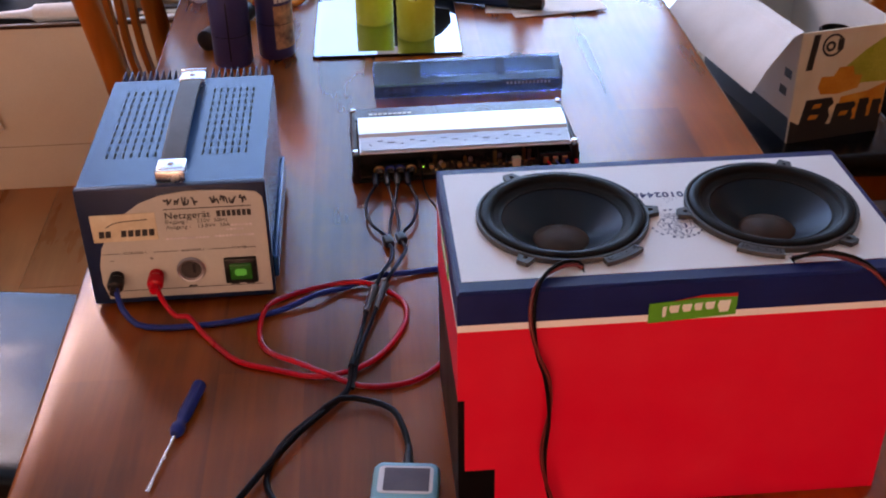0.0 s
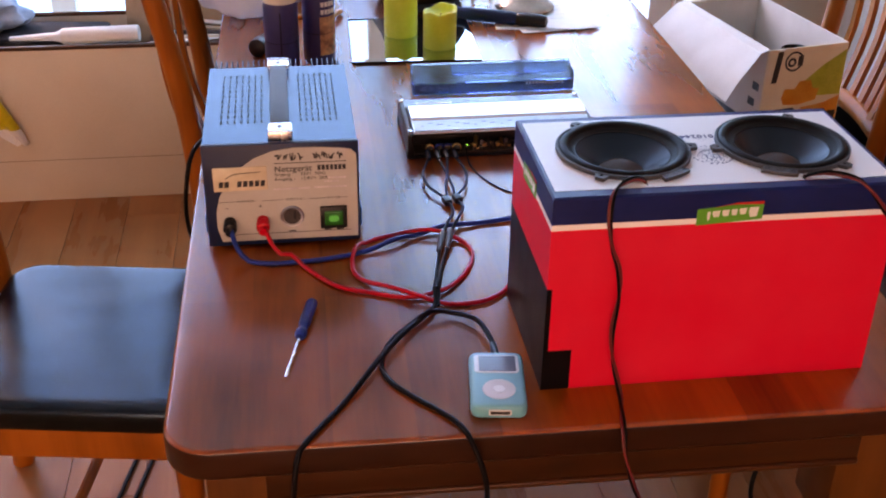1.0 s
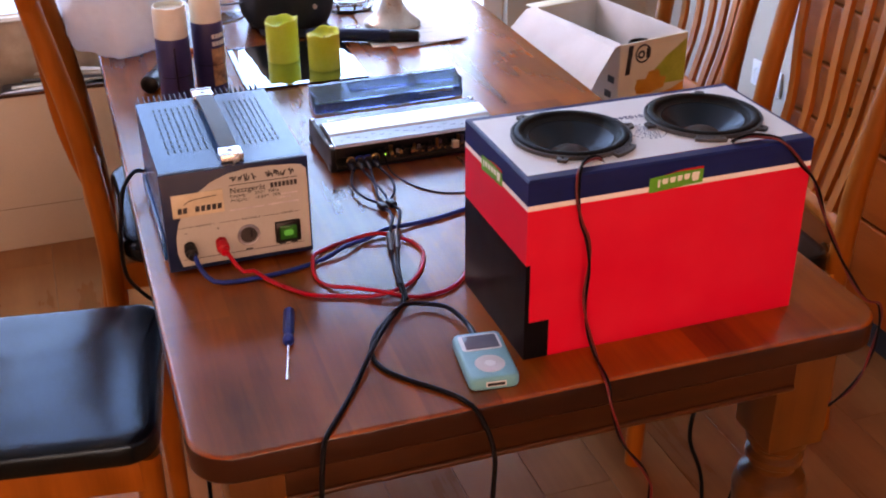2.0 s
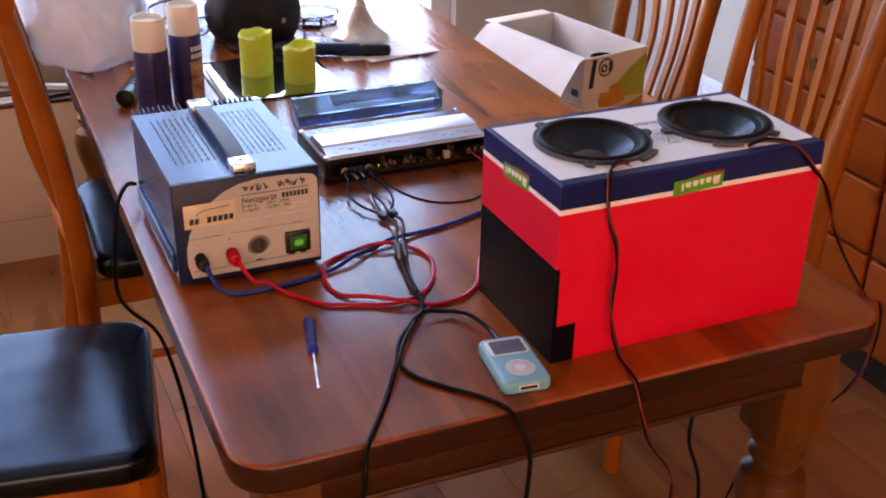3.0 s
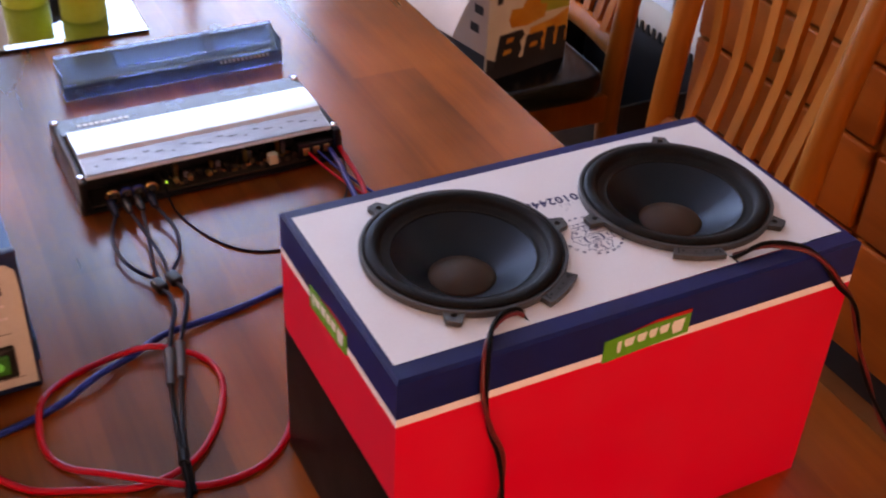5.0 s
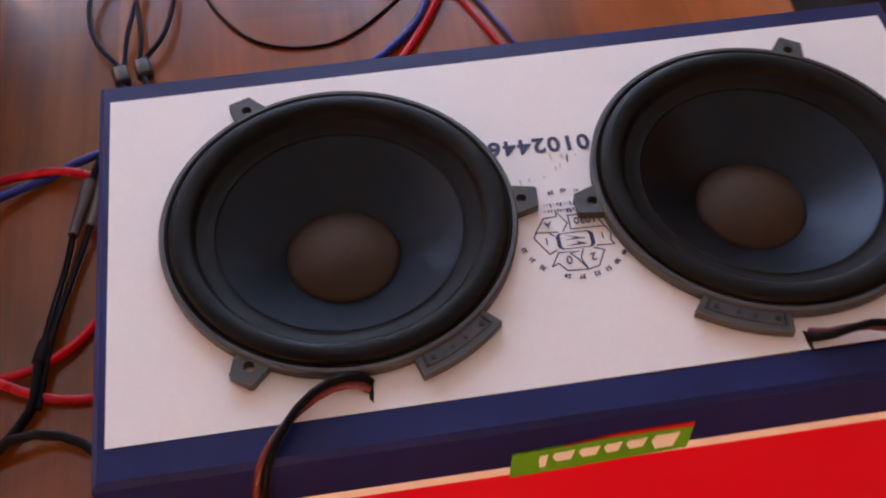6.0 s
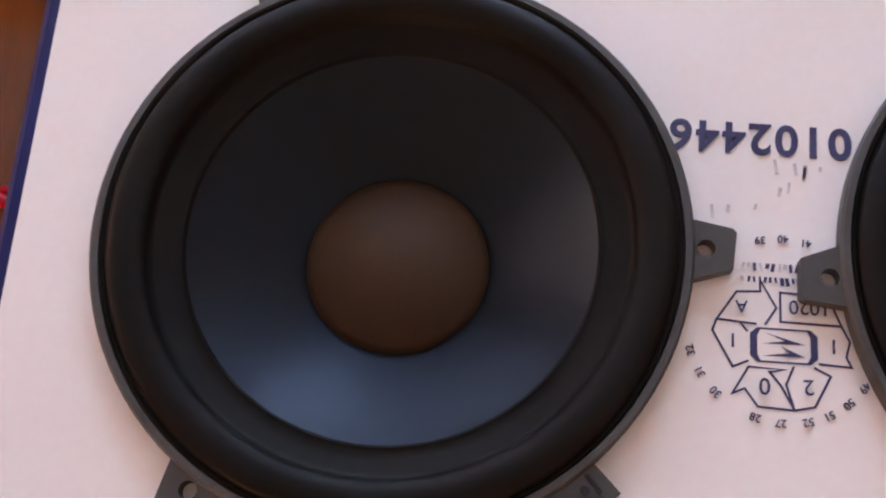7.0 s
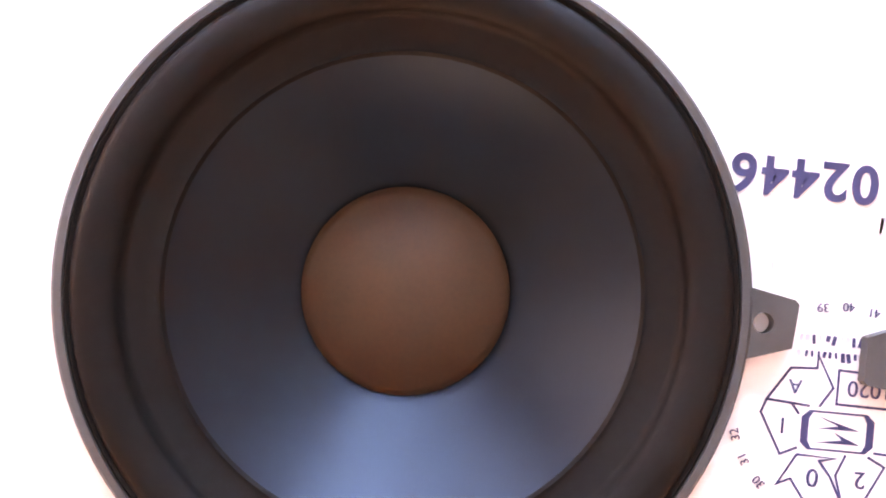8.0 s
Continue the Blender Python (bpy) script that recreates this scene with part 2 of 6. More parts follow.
BLACK_WIRE = mottle(mat("black_insulation", (0.014, 0.013, 0.014), 0.4), (0.004, 0.004, 0.0043), (0.009, 0.008, 0.0085), 30, 300, 0.08, (0.32, 0.48))
GREY_WIRE = mottle(mat("grey_blue_insulation", (0.09, 0.11, 0.16), 0.35), (0.005, 0.006, 0.012), (0.009, 0.011, 0.022), 30, 300, 0.08, (0.28, 0.42))
MAROON_WIRE = mottle(mat("maroon_insulation", (0.16, 0.012, 0.012), 0.35), (0.12, 0.01, 0.01), (0.2, 0.016, 0.016), 30, 300, 0.08)
TEAL = mottle(mat("teal_silicone", (0.13, 0.52, 0.57), 0.42), (0.085, 0.41, 0.48), (0.11, 0.48, 0.56), 30, 400, 0.08, (0.38, 0.5), dist=0.0005)
TEAL.node_tree.nodes["Principled BSDF"].inputs["Subsurface Weight"].default_value = 0.0
PLAYER_WHITE = mottle(mat("white_plastic", (0.75, 0.76, 0.77), 0.3), (0.72, 0.73, 0.74), (0.78, 0.79, 0.8), 30, 300, 0.02)
WHEEL = mottle(mat("pink_grey_wheel", (0.62, 0.58, 0.58), 0.45), (0.58, 0.54, 0.54), (0.66, 0.62, 0.62), 40, 300, 0.02)
SCREEN = mottle(mat("grey_screen", (0.13, 0.14, 0.18), 0.12), (0.11, 0.12, 0.16), (0.15, 0.16, 0.2), 30, 300, 0)
MIRROR = mottle(mat("mirror_glass", (0.5, 0.66, 0.66), 0.02, 1.0), (0.46, 0.62, 0.62), (0.52, 0.68, 0.68), 6, 60, 0)
LIME_WAX = mottle(mat("lime_wax", (0.36, 0.5, 0.02), 0.42, Subsurface_Weight=0.35, Subsurface_Radius=(0.02, 0.025, 0.004)), (0.56, 0.65, 0.04), (0.66, 0.74, 0.09), 24, 160, 0.15, (0.36, 0.5))
CAN_BLUE = mottle(mat("violet_blue_can", (0.035, 0.035, 0.13), 0.35), (0.03, 0.03, 0.115), (0.045, 0.045, 0.15), 20, 200, 0.03, (0.3, 0.42))
CAN_LABEL = mottle(mat("picture_label", (0.4, 0.2, 0.12), 0.4), (0.10, 0.03, 0.02), (0.78, 0.42, 0.2), 38, 140, 0, (0.32, 0.45))
CAP_CREAM = mottle(mat("cream_cap", (0.82, 0.78, 0.66), 0.4), (0.78, 0.74, 0.62), (0.86, 0.82, 0.7), 30, 200, 0.03)
BAG = mottle(mat("white_film", (0.82, 0.82, 0.84), 0.4, Transmission_Weight=0.25), (0.76, 0.76, 0.79), (0.86, 0.86, 0.87), 9, 60, 0.3, dist=0.004)
BLACK_CLOTH = mottle(mat("black_cloth", (0.012, 0.011, 0.013), 0.8), (0.009, 0.008, 0.010), (0.02, 0.018, 0.02), 20, 500, 0.4)
ORANGE = mottle(mat("orange_plastic", (0.75, 0.2, 0.015), 0.4), (0.66, 0.16, 0.01), (0.82, 0.25, 0.02), 20, 200, 0.05)
PAPER = mottle(mat("paper", (0.78, 0.72, 0.66), 0.7), (0.72, 0.66, 0.6), (0.82, 0.77, 0.71), 7, 200, 0.05)
BEIGE_BOARD = mottle(mat("beige_board", (0.50, 0.41, 0.30), 0.7), (0.60, 0.47, 0.33), (0.68, 0.55, 0.40), 4, 220, 0.08)
YELLOW = mottle(mat("yellow_film", (0.55, 0.38, 0.01), 0.35), (0.42, 0.27, 0.008), (0.66, 0.48, 0.02), 14, 90, 0.3, dist=0.004)
CARTON_GREEN = mottle(mat("carton_print_green", (0.35, 0.42, 0.05), 0.5), (0.26, 0.33, 0.03), (0.5, 0.52, 0.1), 16, 200, 0)
CARTON_ORANGE = mottle(mat("carton_print_orange", (0.62, 0.25, 0.03), 0.5), (0.55, 0.18, 0.02), (0.7, 0.34, 0.06), 16, 200, 0)
CARTON_CREAM = mottle(mat("carton_cream", (0.68, 0.62, 0.48), 0.6), (0.63, 0.57, 0.43), (0.73, 0.67, 0.53), 12, 300, 0.08)
CARTON_WHITE = mottle(mat("carton_white", (0.76, 0.72, 0.68), 0.65), (0.58, 0.54, 0.50), (0.68, 0.64, 0.60), 10, 300, 0.1)
CRYSTAL = mat("crystal", (0.95, 0.97, 1.0), 0.03, Transmission_Weight=1.0, IOR=1.5)
PEWTER = mottle(mat("pewter", (0.62, 0.56, 0.5), 0.3, 1.0), (0.52, 0.46, 0.4), (0.7, 0.64, 0.58), 25, 200, 0.1, (0.25, 0.4))
STONE = mottle(mat("terrace_stone", (0.42, 0.42, 0.41), 0.8), (0.36, 0.36, 0.35), (0.48, 0.48, 0.46), 2, 40, 0.3)


for dull in (LEATHER, BLACK_CARD, RUBBER, BLACK_PLASTIC, BLACK_WIRE, BLACK_CLOTH, NAVY, BLUE_CARD, RED_CARD):
    dull.node_tree.nodes["Principled BSDF"].inputs["Specular IOR Level"].default_value = 0.3
for dull in (BLACK_CARD, BLACK_WIRE, GREY_WIRE):
    dull.node_tree.nodes["Principled BSDF"].inputs["Specular IOR Level"].default_value = 0.07
LEATHER.node_tree.nodes["Principled BSDF"].inputs["Specular IOR Level"].default_value = 0.55
# blue tint puts the door's cool daylight sheen into the leather's own gloss
LEATHER.node_tree.nodes["Principled BSDF"].inputs["Specular Tint"].default_value = (0.42, 0.74, 1.0, 1.0)
BLUE_STEEL.node_tree.nodes["Principled BSDF"].inputs["Specular IOR Level"].default_value = 0.75
# steel gloss coloured cyan in place of the sky it reflects
BLUE_STEEL.node_tree.nodes["Principled BSDF"].inputs["Specular Tint"].default_value = (0.36, 0.76, 1.0, 1.0)
CONE.node_tree.nodes["Principled BSDF"].inputs["Specular IOR Level"].default_value = 0.54
# cone highlight tinted blue to imitate the door's reflection
CONE.node_tree.nodes["Principled BSDF"].inputs["Specular Tint"].default_value = (0.44, 0.74, 1.0, 1.0)
for waxed in (LEG_WOOD, APRON_WOOD, RED_WIRE, BLUE_WIRE):
    waxed.node_tree.nodes["Principled BSDF"].inputs["Specular IOR Level"].default_value = 0.25
for waxed in (CHAIR_WOOD, DRESSER_WOOD, FLOOR_WOOD):
    waxed.node_tree.nodes["Principled BSDF"].inputs["Specular IOR Level"].default_value = 0.14
DUST_CAP.node_tree.nodes["Principled BSDF"].inputs["Specular IOR Level"].default_value = 0.3
RUBBER.node_tree.nodes["Principled BSDF"].inputs["Specular IOR Level"].default_value = 0.12
EDGE_WOOD.node_tree.nodes["Principled BSDF"].inputs["Specular IOR Level"].default_value = 0.3


# ---- mesh helpers ----
def bm_box(bm, size, centre, bevel=0.0, seg=2, m=None, mi=0):
    """Adds a box, bevelled on all edges."""
    r = bmesh.ops.create_cube(bm, size=1.0, matrix=Matrix.Translation(centre) @ Matrix.Diagonal((*size, 1)))
    vs = r["verts"]
    fs = {f for v in vs for f in v.link_faces}
    if bevel:
        es = list({e for v in vs for e in v.link_edges})
        out = bmesh.ops.bevel(bm, geom=es, offset=bevel, segments=seg, profile=0.5, affect="EDGES")
        fs = set(out["faces"]) | {f for f in fs if f.is_valid}
        vs = list({v for f in fs for v in f.verts})
    for f in fs:
        f.material_index = mi
    if m is not None:
        bmesh.ops.transform(bm, matrix=m, verts=vs)
    return vs


def box(size, centre=(0, 0, 0), bevel=0.0, seg=2, m=None):
    bm = bmesh.new()
    bm_box(bm, size, centre, bevel, seg, m)
    return bm


def lathe(profile, seg=48, bm=None, wave=None, m=None):
    """Turns (radius, height) pairs about z. wave(angle, i) adds to the height."""
    bm = bm or bmesh.new()
    rings, made = [], []
    for i, (r, z) in enumerate(profile):
        if r < 1e-6:
            ring = [bm.verts.new((0, 0, z))]
        else:
            ring = [bm.verts.new((r * math.cos(a), r * math.sin(a), z + (wave(a, i) if wave else 0)))
                    for a in (2 * math.pi * k / seg for k in range(seg))]
        rings.append(ring)
        made += ring
    for a, b in zip(rings, rings[1:]):
        for k in range(seg):
            k2 = (k + 1) % seg
            if len(a) == 1 and len(b) == 1:
                continue
            if len(a) == 1:
                bm.faces.new((a[0], b[k], b[k2]))
            elif len(b) == 1:
                bm.faces.new((a[k], a[k2], b[0]))
            else:
                bm.faces.new((a[k], a[k2], b[k2], b[k]))
    if m is not None:
        bmesh.ops.transform(bm, matrix=m, verts=made)
    return bm


def rod(r, length, bevel=0.0, seg=20, m=None, bm=None):
    """A closed cylinder from z = 0 up, with softened rims."""
    b = min(bevel, r * 0.9)
    prof = [(0, 0), (r - b, 0), (r, b), (r, length - b), (r - b, length), (0, length)] if b else [(0, 0), (r, 0), (r, length), (0, length)]
    return lathe(prof, seg, bm, None, m)


def smooth_line(pts, step=0.012):
    """A smooth line through a few points."""
    p = [Vector(q) for q in pts]
    p = [2 * p[0] - p[1]] + p + [2 * p[-1] - p[-2]]
    out = []
    for i in range(1, len(p) - 2):
        n = max(2, int((p[i + 1] - p[i]).length / step))
        for k in range(n):
            t = k / n
            out.append(0.5 * ((2 * p[i]) + (p[i + 1] - p[i - 1]) * t + (2 * p[i - 1] - 5 * p[i] + 4 * p[i + 1] - p[i + 2]) * t * t
                              + (3 * p[i] - p[i - 1] - 3 * p[i + 1] + p[i + 2]) * t * t * t))
    return out + [p[-2]]


def sweep(line, radius, seg=8, bm=None, flat=1.0, spin=0.0, phase=0.0, off=0.0):
    """A tube along a line; radius may be a function of 0..1. off, spin: winds it round the line, for twisted pairs."""
    bm = bm or bmesh.new()
    up, rings, prev = None, [], None
    run = 0.0
    for i, c in enumerate(line):
        d = (line[min(i + 1, len(line) - 1)] - line[max(i - 1, 0)]).normalized()
        if up is None:
            up = Vector((0, 0, 1)) if abs(d.z) < 0.9 else Vector((1, 0, 0))
        side = d.cross(up).normalized()
        up = side.cross(d).normalized()
        if prev is not None:
            run += (c - prev).length
        prev = c
        ang = phase + spin * run
        c2 = c + (side * math.cos(ang) + up * math.sin(ang)) * off
        r = radius(i / max(1, len(line) - 1)) if callable(radius) else radius
        rings.append([bm.verts.new(c2 + (side * math.cos(a) + up * math.sin(a) * flat) * r) for a in (2 * math.pi * k / seg for k in range(seg))])
    for a, b in zip(rings, rings[1:]):
        for k in range(seg):
            bm.faces.new((a[k], a[(k + 1) % seg], b[(k + 1) % seg], b[k]))
    bm.faces.new(rings[0][::-1])
    bm.faces.new(rings[-1])
    return bm


def prism(outline, depth, m=None, bm=None, mi=0):
    """A closed outline in x, y raised by depth along z."""
    bm = bm or bmesh.new()
    lo = [bm.verts.new((x, y, 0)) for x, y in outline]
    hi = [bm.verts.new((x, y, depth)) for x, y in outline]
    fs = [bm.faces.new(lo[::-1]), bm.faces.new(hi)]
    for k in range(len(lo)):
        k2 = (k + 1) % len(lo)
        fs.append(bm.faces.new((lo[k], lo[k2], hi[k2], hi[k])))
    for f in fs:
        f.material_index = mi
    if m is not None:
        bmesh.ops.transform(bm, matrix=m, verts=lo + hi)
    return bm


def rounded(w, h, r, n=6, cx=0.0, cy=0.0):
    """The outline of a rectangle with round corners."""
    out = []
    for qx, qy, a0 in ((1, 1, 0), (-1, 1, 90), (-1, -1, 180), (1, -1, 270)):
        for k in range(n + 1):
            a = radians(a0 + 90 * k / n)
            out.append((cx + qx * (w / 2 - r) + r * math.cos(a), cy + qy * (h / 2 - r) + r * math.sin(a)))
    return out


def finish(bm, name, mats, angle=40):
    bmesh.ops.recalc_face_normals(bm, faces=bm.faces)
    me = bpy.data.meshes.new(name)
    bm.to_mesh(me)
    bm.free()
    for k in mats if isinstance(mats, (list, tuple)) else [mats]:
        me.materials.append(k)
    me.polygons.foreach_set("use_smooth", [True] * len(me.polygons))
    me.set_sharp_from_angle(angle=radians(angle))
    return me


def part(name, bm, material, parent, label="", m=None, angle=40):
    """One mesh under a thing or a part."""
    ob = new(name, finish(bm, name, material, angle))
    ob.parent = parent
    if m is not None:
        ob.matrix_basis = m
    return tagged(ob, label)


def thing(name, m, label, category, group="", kind=""):
    """An Empty at a thing's base."""
    ob = new(name)
    ob.empty_display_size = 0.05
    ob.matrix_basis = m
    return tagged(ob, label, category, group, kind)


def solid(name, bm, material, label, category, m=None, group="", kind="", angle=40):
    """A thing of one mesh."""
    ob = new(name, finish(bm, name, material, angle))
    if m is not None:
        ob.matrix_basis = m
    return tagged(ob, label, category, group, kind)


def lettering(name, text, size, material, parent, m, align="CENTER", width=1.0, depth=0.0002, bold=0.0):
    cu = bpy.data.curves.new(name, "FONT")
    cu.body, cu.size, cu.align_x, cu.extrude, cu.space_character = text, size, align, depth, width
    cu.offset = bold
    tmp = bpy.data.objects.new(name, cu)
    scene.collection.objects.link(tmp)
    me = bpy.data.meshes.new_from_object(tmp.evaluated_get(bpy.context.evaluated_depsgraph_get()))
    bpy.data.objects.remove(tmp)
    bm = bmesh.new()
    bm.from_mesh(me)
    bmesh.ops.remove_doubles(bm, verts=bm.verts, dist=1e-7)
    bm.to_mesh(me)
    bm.free()
    me.materials.clear()
    me.materials.append(material)
    ob = new(name, me)
    ob.parent = parent
    ob.matrix_basis = m
    return ob


def ring(r, w, depth, seg=40, m=None):
    """A flat ring."""
    return lathe([(r - w, 0), (r, 0), (r, depth), (r - w, depth), (r - w, 0)], seg, None, None, m)


# ---- the room ----
X0, X1, Y0, Y1, HIGH = -2.6, 1.52, -3.2, 2.45, 3.1
WALL_T = 0.16
TOP = 0.76                      # height of the tabletop


def wall_with_hole(name, axis, at, lo, hi, hole):
    """A wall on the plane axis = at (outwards by its thickness); hole: (from, to, sill, head) or None."""
    bm = bmesh.new()
    s = 1 if at > 0 else -1
    mid = at + s * WALL_T / 2

    def slab(a, b, z0, z1):
        if axis == "y":
            bm_box(bm, (b - a, WALL_T, z1 - z0), ((a + b) / 2, mid, (z0 + z1) / 2))
        else:
            bm_box(bm, (WALL_T, b - a, z1 - z0), (mid, (a + b) / 2, (z0 + z1) / 2))
    if hole:
        a, b, z0, z1 = hole
        slab(lo, a, -0.1, HIGH)
        slab(b, hi, -0.1, HIGH)
        slab(a, b, z1, HIGH)
        if z0 > -0.1:
            slab(a, b, -0.1, z0)
    else:
        slab(lo, hi, -0.1, HIGH)
    return solid(name, bm, WALL, "off-white plastered room wall", "wall", kind="structure")


DOOR = (-1.9, 0.985, 0.0, 2.72)
# opening added in the west wall to let in fill from the left
SIDE = (0.1, 1.7, 0.9, 2.05)
# unseen window assumed from the bright box front; low head keeps cones dark
REAR = (-2.3, 0.4, 0.32, 1.65)
wall_with_hole("wall_north", "y", Y1, X0 - WALL_T, X1 + WALL_T, DOOR)
wall_with_hole("wall_south", "y", Y0, X0 - WALL_T, X1 + WALL_T, REAR)
wall_with_hole("wall_west", "x", X0, Y0, Y1, SIDE)
wall_with_hole("wall_east", "x", X1, Y0, Y1, None)
solid("ceiling", box((X1 - X0 + 0.4, Y1 - Y0 + 0.4, 0.12), ((X0 + X1) / 2, (Y0 + Y1) / 2, HIGH + 0.06)), CEILING,
      "plain white painted ceiling", "ceiling", kind="structure")
solid("ground", box((120, 120, 0.1), (0, 0, -0.21)), STONE, "pale stone terrace outside the glass door", "ground", kind="structure")


def glazed(name, axis, at, hole, bars, label):
    """A white glazed frame set in a wall's opening, with upright bars and one pane in each bay."""
    a, b, z0, z1 = hole
    s = 1 if at > 0 else -1
    w, d = 0.075, 0.06
    t = thing(name, Matrix.Identity(4), label, "window", kind="structure")
    c = at + s * 0.07

    def put(nm, u0, u1, v0, v1, mt, dep, bev):
        u, v = (u0 + u1) / 2, (v0 + v1) / 2
        if axis == "y":
            return part(nm, box((u1 - u0, dep, v1 - v0), (u, c, v), bev), mt, t)
        return part(nm, box((dep, u1 - u0, v1 - v0), (c, u, v), bev), mt, t)
    put("head", a, b, z1 - w, z1, WHITE_FRAME, d, 0.006)
    put("sill", a, b, z0, z0 + w, WHITE_FRAME, d, 0.006)
    xs = [a, *bars, b]
    for i, x in enumerate(xs):
        lo, hi = (x, x + w) if i == 0 else (x - w, x) if i == len(xs) - 1 else (x - w / 2, x + w / 2)
        put("jamb" if i in (0, len(xs) - 1) else "mullion", lo, hi, z0 + w, z1 - w, WHITE_FRAME, d, 0.006)
    for x, y in zip(xs, xs[1:]):
        p = put("pane", x + w * 0.5, y - w * 0.5, z0 + w, z1 - w, GLASS, 0.006, 0)
        p.visible_shadow = False


glazed("door_1", "y", Y1, DOOR, (-0.95, 0.02), "white framed terrace door with three glass panes")
glazed("side_fill_window", "x", X0, SIDE, (0.9,), "unseen white framed side window with two panes, added for fill light")
glazed("rear_fill_window", "y", Y0, REAR, (-1.4, -0.5), "unseen white framed wide window with three panes, added to light the box front")

for nm, sz, ce in (("baseboard", (0.015, Y1 - Y0, 0.07), (X1 - 0.0075, (Y0 + Y1) / 2, 0.036)),
                   ("baseboard", (X1 - 0.985 - 0.016, 0.015, 0.07), ((X1 + 0.985) / 2 - 0.008, Y1 - 0.0075, 0.036))):
    solid(nm, box(sz, ce, 0.003), WHITE_FRAME, "narrow white painted baseboard", "baseboard", kind="structure")


def wall_socket(m):
    t = thing("wall_socket", m, "white plastic double wall socket on the wall", "socket")
    part("plate", box((0.08, 0.15, 0.010), (0, 0, 0.005), 0.004), PLAYER_WHITE, t)
    for y in (-0.036, 0.036):
        bm = lathe([(0.0, 0.0035), (0.0195, 0.0035), (0.0205, 0.0125), (0.024, 0.0125), (0.025, 0.0105)], 28)
        dish = part("well", bm, PLAYER_WHITE, t, m=pose(0, y, 0))
        for x in (-0.0095, 0.0095):
            part("pin_hole", rod(0.003, 0.001, 0, 10), DARK, dish, m=pose(x, 0, 0.0036))


wall_socket(pose(X1, 1.67, 0.39, 0, -90, 0))

# ---- the table ----
TABLE = pose(-0.438, -0.070, 0, 0, 0, -0.8)
TW, TL = 0.947, 2.02


def table():
    t = thing("dining_table", TABLE, "dark-stained pine dining table with thick rounded top and turned legs", "table")
    bm = prism(rounded(TW, TL, 0.055, 8, TW / 2, TL / 2), 0.042, pose(0, 0, TOP - 0.042))
    es = [e for e in bm.edges if abs(e.verts[0].co.z - e.verts[1].co.z) < 1e-6]
    bmesh.ops.bevel(bm, geom=es, offset=0.006, segments=4, profile=0.5, affect="EDGES")
    bm.normal_update()
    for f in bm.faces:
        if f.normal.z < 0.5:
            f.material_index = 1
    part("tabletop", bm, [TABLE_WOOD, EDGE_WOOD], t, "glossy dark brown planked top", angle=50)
    zt = TOP - 0.042
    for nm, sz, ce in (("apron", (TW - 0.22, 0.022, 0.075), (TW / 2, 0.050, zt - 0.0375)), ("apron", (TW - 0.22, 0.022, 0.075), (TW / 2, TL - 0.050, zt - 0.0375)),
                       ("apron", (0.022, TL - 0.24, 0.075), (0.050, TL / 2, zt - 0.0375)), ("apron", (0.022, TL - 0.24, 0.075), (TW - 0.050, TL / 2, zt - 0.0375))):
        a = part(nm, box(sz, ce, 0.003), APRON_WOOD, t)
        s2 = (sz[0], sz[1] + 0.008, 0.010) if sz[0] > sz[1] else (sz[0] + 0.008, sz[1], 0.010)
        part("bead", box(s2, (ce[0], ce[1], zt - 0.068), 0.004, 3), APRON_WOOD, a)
    for x in (0.088, TW - 0.088):
        for y in (0.088, TL - 0.088):
            bm = box((0.094, 0.094, 0.185), (0, 0, zt - 0.0925), 0.006)
            z = zt - 0.185
            prof = [(0.0, z + 0.002), (0.047, z + 0.002), (0.045, z - 0.012), (0.036, z - 0.02), (0.036, z - 0.028), (0.043, z - 0.034), (0.043, z - 0.044), (0.034, z - 0.052),
                    (0.034, z - 0.062), (0.050, z - 0.075), (0.057, z - 0.10), (0.054, z - 0.135), (0.044, z - 0.17), (0.036, z - 0.20), (0.041, z - 0.21), (0.041, z - 0.22), (0.033, z - 0.228),
                    (0.037, z - 0.28), (0.044, z - 0.34), (0.046, z - 0.38), (0.036, z - 0.42), (0.030, z - 0.44), (0.040, z - 0.455), (0.040, z - 0.475), (0.030, 0.0), (0.0, 0.0)]
            lathe(prof, 36, bm)
            part("leg", bm, LEG_WOOD, t, m=pose(x, y, 0), angle=35)
    return t


table()


